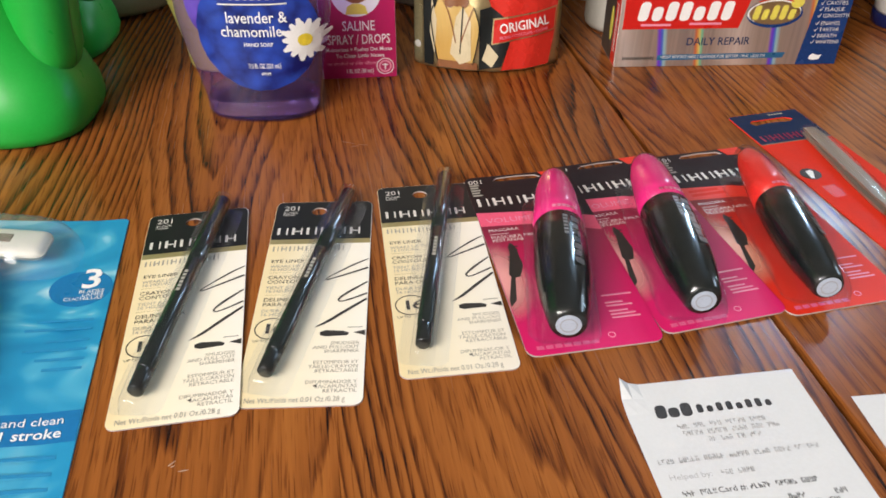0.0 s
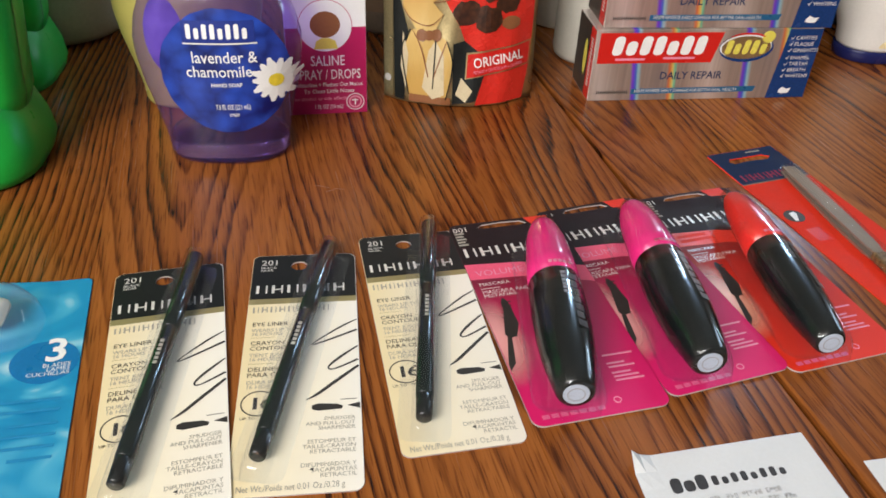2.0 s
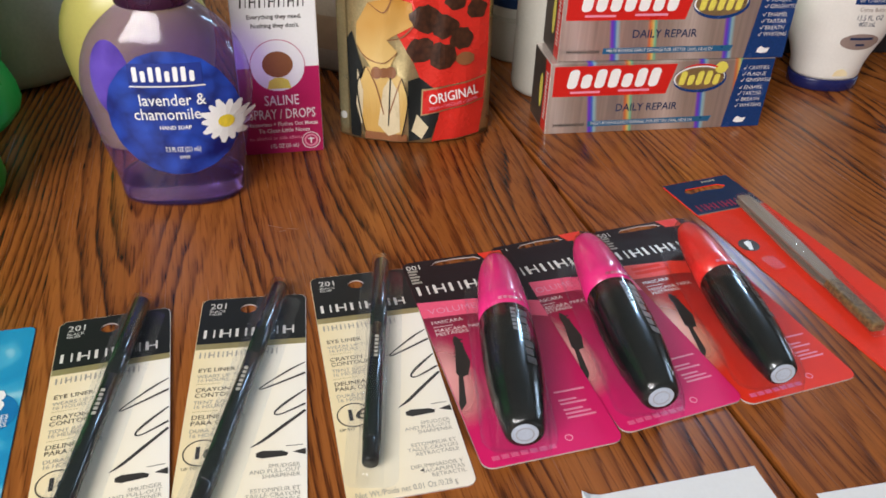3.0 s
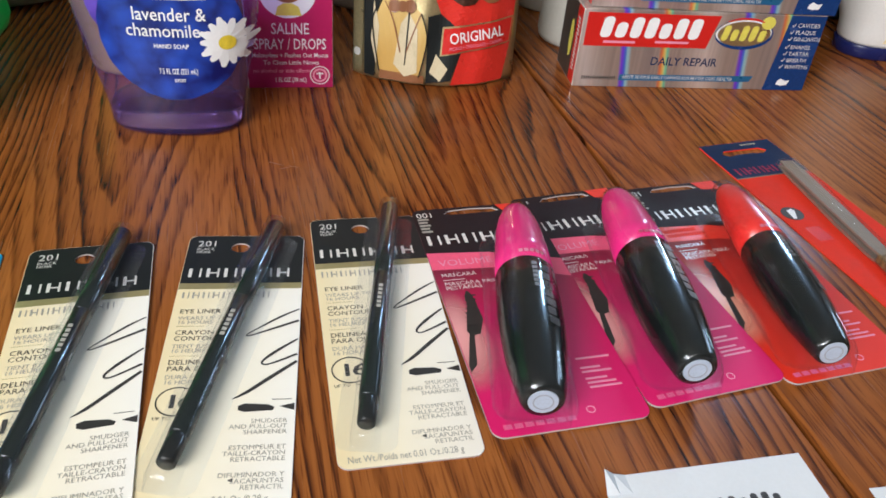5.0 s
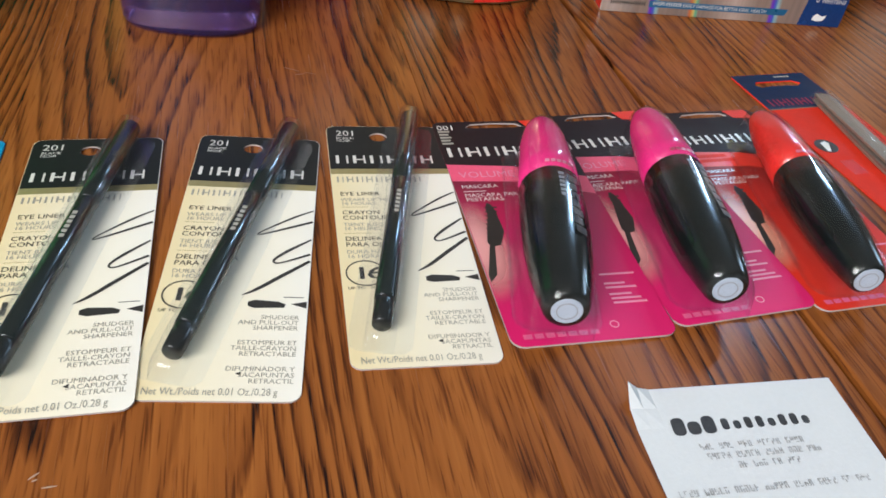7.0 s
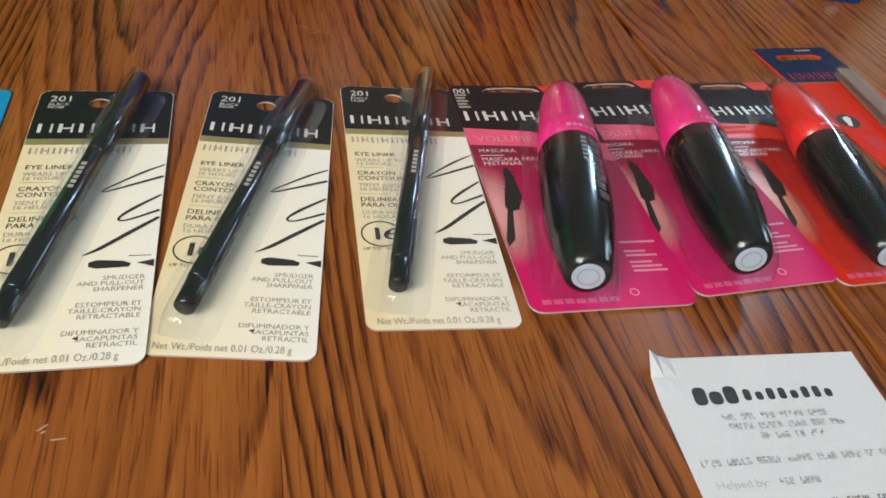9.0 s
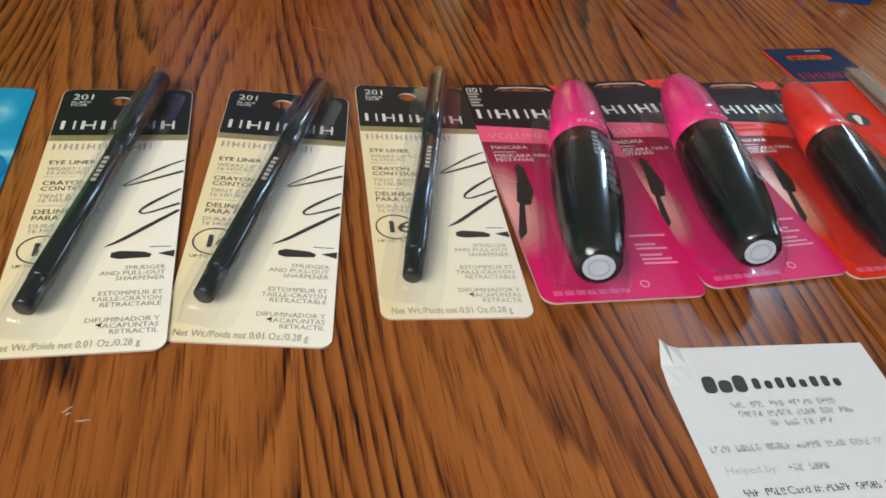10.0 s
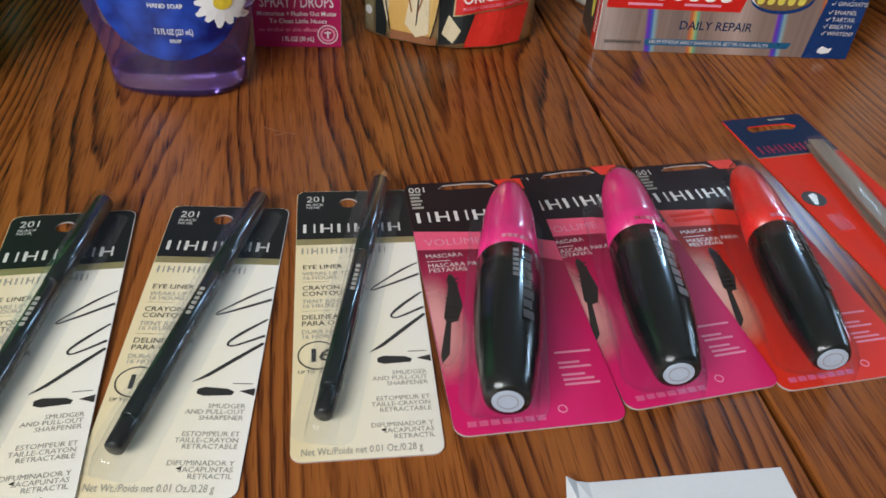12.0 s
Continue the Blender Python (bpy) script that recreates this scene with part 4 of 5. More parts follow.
def bent(bm):
    for v in bm.verts:
        v.co.z = 0.00032 + 0.00012 * (1 + math.sin(v.co.y * 60))
    return bm


root = receipt(pose(0.0729, 0.2561, 0, 0, 0, 9.6), 0.24, 0.0050, "white till receipt with faint printing and a curled corner")
brand_shapes(root, 0.0115, -0.0195, 0.0275, -0.0125, 3, bent, RECEIPT_INK, 0.1, 0.86, solid=True)
brand_shapes(root, 0.0290, -0.0185, 0.0625, -0.0140, 8, bent, RECEIPT_INK, 0.1, 0.62, solid=True)
random.seed(4)


def line_of_bars(x0, x1, y, h, ink):
    rows, x = [], x0
    while x < x1 - 0.002:
        word = random.choice((2, 3, 4, 5))
        for _ in range(word):
            if x < x1:
                a, c = random.choice(((0, 1), (0, 0.6), (0.4, 1), (0, 1)))
                rows.append((x, y + h * a, x + 0.0004, y + h * c))
                if random.random() < 0.8:
                    a, c = random.choice(((0, 1), (0, 0.5), (0.5, 1)))
                    rows.append((x + 0.0008, y + h * a, x + 0.0012, y + h * c))
                k = random.choice((0, 0.45, 0.85))
                rows.append((x, y + h * k, x + 0.0011, y + h * (k + 0.16)))
            x += 0.00165
        x += 0.0018
    tagged(part("printed_line", bent(bars(rows, 0, 0)), ink, root), kind="stuff")


for x0, x1, y, ink in ((0.018, 0.058, -0.0255, RECEIPT_GREY), (0.019, 0.058, -0.0292, RECEIPT_GREY), (0.028, 0.052, -0.0330, RECEIPT_GREY),
                       (0.004, 0.069, -0.0415, RECEIPT_GREY), (0.026, 0.038, -0.0490, RECEIPT_GREY), (0.034, 0.063, -0.0565, RECEIPT_INK),
                       (0.046, 0.056, -0.0625, RECEIPT_INK), (0.064, 0.071, -0.0625, RECEIPT_INK), (0.008, 0.03, -0.0625, RECEIPT_GREY),
                       (0.052, 0.066, -0.0660, RECEIPT_INK), (0.008, 0.04, -0.0700, RECEIPT_GREY), (0.008, 0.06, -0.0740, RECEIPT_GREY), (0.008, 0.05, -0.078, RECEIPT_GREY)):
    line_of_bars(x0, x1, y, 0.0023, ink)
part("printed_text", bent(text_bm("Helped by:", 0.0036, 0.0055, -0.0490, 0, wide=0.0165)), RECEIPT_GREY, root)
part("printed_text", bent(text_bm("Card #:", 0.0036, 0.0215, -0.0565, 0, wide=0.011)), RECEIPT_INK, root)
line_of_bars(0.008, 0.0205, -0.0565, 0.0023, RECEIPT_INK)
receipt(pose(0.1700, 0.2538, 0, 0, 0, 7.5), 0.2, 0.0, "blank white end of a second till receipt")


# ---------------------------------------------------------------- soap bottles
BOTTLE = [(0.0, 0.0330, 0.0205), (0.0012, 0.0355, 0.0230), (0.004, 0.0368, 0.0240), (0.012, 0.0372, 0.0243), (0.018, 0.0382, 0.0247), (0.03, 0.0408, 0.0255), (0.05, 0.0457, 0.0268),
          (0.066, 0.0480, 0.0275), (0.076, 0.0482, 0.0275), (0.088, 0.0456, 0.0265), (0.0964, 0.0420, 0.0250), (0.103, 0.0378, 0.0230), (0.109, 0.0320, 0.0205), (0.115, 0.0245, 0.0180), (0.119, 0.0185, 0.0160), (0.122, 0.0165, 0.0155)]


def bottle_at(z):
    for (a, p, q), (c, r, s) in zip(BOTTLE, BOTTLE[1:]):
        if z <= c:
            t = max(0.0, (z - a) / (c - a))
            return p + (r - p) * t, q + (s - q) * t
    return BOTTLE[-1][1:]


def bottle_front(x, z):
    hw, hd = bottle_at(z)
    return -hd * max(0.0, 1 - min(1.0, abs(x / hw)) ** 2.4) ** (1 / 2.4)


def bottle_mesh(inset=0.0, low=0.0, high=1.0):
    return loft([(max(z, low), 0, 0, w - inset, d - inset, 2.4) for z, w, d in BOTTLE if z <= high], 56)


def daisy_petal(a, r0, r1, w):
    d, s = Vector((math.cos(a), math.sin(a), 0)), Vector((-math.sin(a), math.cos(a), 0))
    return [d * r0 - s * w * 0.4, d * (r0 + (r1 - r0) * 0.6) - s * w, d * r1 * 0.97 - s * w * 0.5, d * r1, d * r1 * 0.97 + s * w * 0.5, d * (r0 + (r1 - r0) * 0.6) + s * w, d * r0 + s * w * 0.4]


def soap_bottle():
    root = thing("soap_bottle", pose(-0.1245, 0.5088, 0, 0, 0, 1), "clear bottle of lavender hand soap with a blue flower label", "soap bottle")
    part("bottle_body", bottle_mesh(), LAVENDER, root, smooth=True)
    part("bottle_base", loft([(0.0006, 0, 0, 0.0325, 0.0200, 2.4), (0.002, 0, 0, 0.0350, 0.0225, 2.4), (0.011, 0, 0, 0.0364, 0.0236, 2.4), (0.0135, 0, 0, 0.0352, 0.0222, 2.4), (0.0125, 0, 0, 0.018, 0.011, 2.2)], 48), LAVENDER_BASE, root, "thick violet moulded base", smooth=True)
    part("collar", loft([(0.1195, 0, 0, 0.0205, 0.0205, 2), (0.1205, 0, 0, 0.0215, 0.0215, 2), (0.138, 0, 0, 0.0205, 0.0205, 2), (0.1395, 0, 0, 0.019, 0.019, 2)], 40), PLUM, root, "dark plum screw collar", smooth=True)
    label = part("front_label", wrapped(disc_grid(0.0065, 0.0615, 0.0365, 0.0375, 10, 72, 0.006), bottle_front, 0.0003), LABEL_BLUE, root, "oval blue label printed with petals", smooth=True)
    part("back_label", wrapped(disc_grid(-0.027, 0.079, 0.0125, 0.022, 6, 24), lambda x, z: bottle_front(x, z) + 0.0072, 0.0), LILAC, root, "lilac petal on the back label", smooth=True)
    part("brand_panel", wrapped(dense(dense(bars([(-0.0145, 0.0805, 0.0250, 0.0925)], 0, 0.0001), 2), 1), bottle_front, 0.0006), LABEL_NAVY, label)
    brand_shapes(label, -0.012, 0.0826, 0.0228, 0.0908, 8, lambda b: wrapped(b, bottle_front, 0.0009), WHITE_INK, z=0.0001, fill=0.6, solid=True)
    part("panel_rule", wrapped(dense(dense(bars([(-0.0145, 0.0795, 0.0262, 0.0803)], 0, 0.0001), 3)), bottle_front, 0.0007), SILVER_INK, label)
    for body, size, x, z, w in (("lavender &", 0.0098, -0.0110, 0.0688, 0.036), ("chamomile", 0.0098, -0.0150, 0.0602, 0.0365), ("HAND SOAP", 0.0034, -0.0020, 0.0540, 0.0175), ("7.5 FL OZ (221 mL)", 0.0045, -0.0010, 0.0395, 0.0195), ("57537", 0.0026, 0.0062, 0.0348, 0.0058)):
        part("printed_text", wrapped(text_bm(body, size, x, z, 0, wide=w, bold=0.00006), bottle_front, 0.0009), WHITE_INK, label)
    cx, cz = 0.0345, 0.0565
    for i in range(21):
        a = 2 * math.pi * i / 21 + 0.1 * (i % 3)
        ps = daisy_petal(a, 0.0035, 0.0145 - 0.0012 * (i % 3), 0.0022)
        bm = bmesh.new()
        bm.faces.new([bm.verts.new((cx + p.x, cz + p.y, 0)) for p in ps])
        part("daisy_petal", wrapped(bm, bottle_front, 0.0010 + 0.00008 * (i % 2)), WHITE_INK, label)
    part("daisy_centre", wrapped(disc_grid(cx, cz, 0.0043, 0.0040, 3, 18), bottle_front, 0.0014), YOLK, label)


soap_bottle()
root = thing("soap_bottle", pose(-0.158, 0.583, 0, 0, 0, 5), "pale yellow soap bottle standing behind the lavender one", "soap bottle")
part("bottle_body", bottle_mesh(), CREAM_YELLOW, root, smooth=True)
part("collar", loft([(0.1195, 0, 0, 0.0205, 0.0205, 2), (0.138, 0, 0, 0.0205, 0.0205, 2)], 32), WHITE_PLASTIC, root, smooth=True)

# ---------------------------------------------------------------- saline carton
root = thing("saline_carton", pose(-0.0925, 0.5535, 0, 0, 0, 8), "white and maroon carton of saline spray drops", "carton")
SW, SH = 0.0528, 0.128
part("carton_body", box(0, 0, 0, SW, 0.032, SH, 0.0006), WHITE_CARD, root)
flat = pose(0, 0, 0, 90)
part("lower_panel", moved(bars([(0.0003, 0.0003, SW - 0.0003, 0.0615)], 0.0, 0.00008), flat), MAROON, root, "maroon lower half")
part("picture_disc", moved(plate(disc(0.0262, 0.0625, 0.0172, 0.0172, 36), 0, 0.00016), flat), WHITE_CARD, root, "white disc with a plain picture")
part("disc_ring", moved(plate(disc(0.0262, 0.0625, 0.0176, 0.0176, 36), 0, 0.00018, [disc(0.0262, 0.0625, 0.0172, 0.0172, 36)]), flat), MAROON, root)
part("picture_shape", moved(plate(disc(0.0262, 0.0635, 0.0098, 0.0088, 28), 0, 0.00024), flat), BROWN_PRINT, root, "plain brown round shape")
part("picture_shape", moved(plate([(0.0185, 0.047), (0.034, 0.047), (0.0325, 0.0525), (0.0285, 0.0545), (0.0235, 0.0545), (0.020, 0.0525)], 0, 0.00024), flat), YELLOW_PRINT, root, "plain yellow shape")
brand_shapes(root, 0.006, 0.1005, 0.047, 0.1080, 7, lambda b: moved(b, flat), INK, 0.1)
brand_shapes(root, 0.012, 0.1115, 0.042, 0.1200, 5, lambda b: moved(b, flat), INK, 0.1)
for body, size, x, z, w, ink in (("Everything they need.", 0.0040, 0.0095, 0.0935, 0.0335, INK), ("Nothing they don't.", 0.0040, 0.0115, 0.0878, 0.0300, INK), ("SALINE", 0.0100, 0.0155, 0.0355, 0.0225, WHITE_INK),
                                 ("SPRAY / DROPS", 0.0098, 0.0048, 0.0258, 0.0435, WHITE_INK), ("Moisturizes + Flushes Out Mucus", 0.0040, 0.0030, 0.0205, 0.0465, WHITE_INK),
                                 ("To Clean Little Noses", 0.0040, 0.0100, 0.0158, 0.0340, WHITE_INK), ("no alcohol or side effects", 0.0036, 0.0035, 0.0105, 0.0350, PALE_INK), ("1 FL OZ (30 mL)", 0.0042, 0.0165, 0.0042, 0.0190, WHITE_INK)):
    part("printed_text", moved(text_bm(body, size, x, z, 0.0003, wide=w, bold=0.00005), flat), ink, root)
part("seal", moved(plate(disc(0.0445, 0.0085, 0.0062, 0.0062, 28), 0, 0.0002, [disc(0.0445, 0.0085, 0.0056, 0.0056, 28)]), flat), WHITE_INK, root)
part("seal", moved(plate(disc(0.0445, 0.0085, 0.0046, 0.0046, 24), 0, 0.0002, [disc(0.0445, 0.0085, 0.0034, 0.0034, 20)]), flat), PALE_INK, root)
part("seal", moved(bars([(0.0440, 0.0060, 0.0450, 0.0108), (0.0424, 0.0092, 0.0466, 0.0101)], 0, 0.0002), flat), WHITE_INK, root)

# ---------------------------------------------------------------- sweet pouch
PX0, PX1, PH = -0.029, 0.0785, 0.165


def pouch_front(x, z):
    u, v = (x - PX0) / (PX1 - PX0), z / PH
    body = max(0.0, 1 - abs(2 * u - 1) ** 2.6)
    wob = 0.0011 * math.sin(9 * u + 13 * v) * body + 0.0007 * math.sin(31 * u - 9 * v) * body
    return -0.020 * body * (1 - 0.75 * v ** 1.3) + 0.012 * (1 - body) * (1 - v) * 0.35 + wob


def pouch_back(x, z):
    u, v = (x - PX0) / (PX1 - PX0), z / PH
    body = max(0.0, 1 - abs(2 * u - 1) ** 2.6)
    return 0.022 * body * (1 - 0.85 * v) + 0.012 * (1 - body) * (1 - v) * 0.35 + 0.0006


root = thing("candy_pouch", pose(0.0, 0.5865, 0, -7, 0, 2), "gold and red foil stand-up pouch of chocolate sweets", "candy pouch")
bm = bmesh.new()
nx, nz = 34, 30
sides = []
for surface in (pouch_front, pouch_back):
    sides.append([[bm.verts.new((PX0 + (PX1 - PX0) * i / nx, surface(PX0 + (PX1 - PX0) * i / nx, PH * j / nz), PH * j / nz)) for i in range(nx + 1)] for j in range(nz + 1)])
for k, g in enumerate(sides):
    for j in range(nz):
        for i in range(nx):
            f = (g[j][i], g[j][i + 1], g[j + 1][i + 1], g[j + 1][i])
            bm.faces.new(f if k == 0 else f[::-1])
a, c = sides
for i in range(nx):
    bm.faces.new((a[0][i + 1], a[0][i], c[0][i], c[0][i + 1])), bm.faces.new((a[nz][i], a[nz][i + 1], c[nz][i + 1], c[nz][i]))
for j in range(nz):
    bm.faces.new((a[j][0], a[j + 1][0], c[j + 1][0], c[j][0])), bm.faces.new((a[j + 1][nx], a[j][nx], c[j][nx], c[j + 1][nx]))
part("pouch_body", bm, GOLD_FOIL, root, smooth=True)


def pouch_print(name, outline, material, lift, label=""):
    bm = plate(outline, 0, 0.0)
    bmesh.ops.remove_doubles(bm, verts=bm.verts[:], dist=1e-6)
    for _ in range(2):
        bmesh.ops.subdivide_edges(bm, edges=[e for e in bm.edges if e.calc_length() > 0.005], cuts=2, use_grid_fill=True)
    bmesh.ops.triangulate(bm, faces=bm.faces[:])
    part(name, wrapped(bm, pouch_front, lift), material, root, label, smooth=False)


red_edge = [(0.070, 0.0015), (0.0745, 0.03), (0.0755, 0.06), (0.0755, 0.12), (0.074, 0.155), (0.004, 0.155), (0.003, 0.10), (0.010, 0.075), (0.022, 0.055), (0.026, 0.045), (0.038, 0.036), (0.040, 0.020), (0.034, 0.0006)]
pouch_print("red_panel", red_edge, POUCH_RED, 0.0007, "glossy red printed panel")
pouch_print("dark_shape", [(-0.0215, 0.0015), (-0.0150, 0.0012), (-0.0125, 0.05), (-0.019, 0.075), (-0.0225, 0.07)], BLACK_PRINT, 0.0008)
pouch_print("dark_shape", [(0.018, 0.001), (0.034, 0.0035), (0.040, 0.020), (0.038, 0.036), (0.026, 0.045), (0.018, 0.043)], BLACK_PRINT, 0.0009)
pouch_print("dark_shape", [(-0.020, 0.100), (0.004, 0.118), (0.012, 0.155), (-0.022, 0.155)], BLACK_PRINT, 0.0009)
pouch_print("tan_shape", [(-0.012, 0.0055), (0.013, 0.0040), (0.018, 0.03), (0.0135, 0.045), (0.006, 0.05), (-0.010, 0.052), (-0.017, 0.035), (-0.014, 0.015)], TAN_PRINT, 0.0011, "plain gold printed shape")
pouch_print("tan_shape", [(-0.016, 0.066), (-0.006, 0.05), (0.006, 0.052), (0.011, 0.062), (0.004, 0.070), (0.022, 0.080), (0.021, 0.094), (0.008, 0.098), (-0.008, 0.094), (-0.016, 0.08)], TAN_PRINT, 0.0012, "plain gold printed shape")
pouch_print("white_shape", [(-0.003, 0.012), (0.004, 0.0045), (0.012, 0.008), (0.0115, 0.035), (0.006, 0.045), (0.001, 0.038)], CREAM_PRINT, 0.0014, "plain cream printed shape")
pouch_print("white_shape", [(-0.0175, 0.025), (-0.014, 0.010), (-0.0125, 0.035), (-0.016, 0.05)], CREAM_PRINT, 0.0014)
pouch_print("white_shape", [(0.020, 0.0085), (0.027, 0.003), (0.032, 0.011), (0.024, 0.020)], CREAM_PRINT, 0.0014)
for bx in (-0.0035, 0.0015, 0.0065):
    pouch_print("brown_shape", disc(bx, 0.0485, 0.0036, 0.0042 - 0.0008 * (bx == 0.0015), 14), BROWN_PRINT, 0.0018, "small brown printed shape")
random.seed(11)
for cx, cz, r in ((0.030, 0.084, 0.0105), (0.043, 0.079, 0.0095), (0.051, 0.096, 0.0080), (0.027, 0.0635, 0.0100), (0.0415, 0.0600, 0.0100), (0.055, 0.0705, 0.0085), (0.066, 0.089, 0.0075)):
    pouch_print("chocolate_picture", [(cx + r * (1 + random.uniform(-0.14, 0.14)) * math.cos(t * math.pi / 9), cz + 0.85 * r * (1 + random.uniform(-0.14, 0.14)) * math.sin(t * math.pi / 9)) for t in range(18)], CHOC, 0.0013, "picture of a lumpy dark chocolate")
pouch_print("nut_picture", [(0.058 + 0.0065 * math.cos(t * math.pi / 8) * (1 + 0.1 * (t % 2)), 0.0570 + 0.0045 * math.sin(t * math.pi / 8)) for t in range(16)], BROWN_PRINT, 0.0016, "picture of a pecan nut")
pouch_print("gold_outline", [(0.0265, 0.0190), (0.0735, 0.0265), (0.0745, 0.0435), (0.0275, 0.0370)], GOLD_FOIL, 0.0016)
pouch_print("name_panel", [(0.0275, 0.0200), (0.0727, 0.0273), (0.0736, 0.0425), (0.0284, 0.0360)], BRAND_RED, 0.0020, "red name panel with gold outline")
bm = moved(text_bm("ORIGINAL", 0.0098, 0, 0, 0, wide=0.036, bold=0.0001), pose(0.0325, 0.0268, 0, 0, 0, 8))
part("printed_text", wrapped(bm, pouch_front, 0.0027), WHITE_INK, root)
bm = moved(text_bm("PECANS + CHOCOLATE + CARAMEL", 0.0030, 0, 0, 0, wide=0.036), pose(0.0325, 0.0228, 0, 0, 0, 8))
part("printed_text", wrapped(bm, pouch_front, 0.0027), PALE_INK, root)
pouch_print("gold_outline", [(0.025, 0.1015), (0.060, 0.111), (0.062, 0.135), (0.024, 0.13)], GOLD_FOIL, 0.0015)
pouch_print("name_panel", [(0.026, 0.1030), (0.059, 0.112), (0.061, 0.134), (0.025, 0.129)], BRAND_RED, 0.0019)
bm = moved(text_bm("UNWRAPPED", 0.0048, 0, 0, 0, wide=0.024), pose(0.0285, 0.1058, 0, 0, 0, 14))
part("printed_text", wrapped(bm, pouch_front, 0.0026), WHITE_INK, root)
for pts in (((-0.012, 0.006), (-0.0155, 0.025), (-0.0165, 0.04), (-0.011, 0.052)), ((0.013, 0.005), (0.0165, 0.02), (0.0175, 0.032), (0.0135, 0.045)), ((0.004, 0.012), (0.005, 0.028), (0.006, 0.045))):
    part("ink_outline", wrapped(ribbon(pts, [0.0006, 0.0009, 0.0009, 0.0006][:len(pts)], 0, 5), pouch_front, 0.0019), BLACK_PRINT, root)
pouch_print("dark_shape", [(-0.012, 0.0012), (0.017, 0.0010), (0.0165, 0.0062), (-0.0115, 0.0068)], BROWN_PRINT, 0.0013, "brown printed strip along the base")
for pts in (((-0.010, 0.052), (-0.004, 0.040), (0.001, 0.020)), ((0.0135, 0.045), (0.010, 0.036), (0.0045, 0.020)), ((-0.016, 0.066), (-0.010, 0.058), (0.002, 0.055), (0.011, 0.062)), ((0.004, 0.070), (0.014, 0.072), (0.022, 0.080)), ((-0.008, 0.094), (0.002, 0.088), (0.008, 0.098))):
    part("ink_outline", wrapped(ribbon(pts, [0.0004, 0.0008, 0.0008, 0.0004][:len(pts)], 0, 5), pouch_front, 0.0019), BROWN_PRINT, root)
pouch_print("side_seal", [(PX0 + 0.0004, 0.002), (PX0 + 0.0062, 0.002), (PX0 + 0.0066, 0.16), (PX0 + 0.0004, 0.16)], GOLD_FOIL, 0.0012, "flat pale gold side seal")
pouch_print("seal_bead", disc(-0.0262, 0.0150, 0.0022, 0.0028, 14), SILVER_INK, 0.0014)

# ---------------------------------------------------------------- toothpaste cartons
TW, TD, TH = 0.168, 0.043, 0.0538


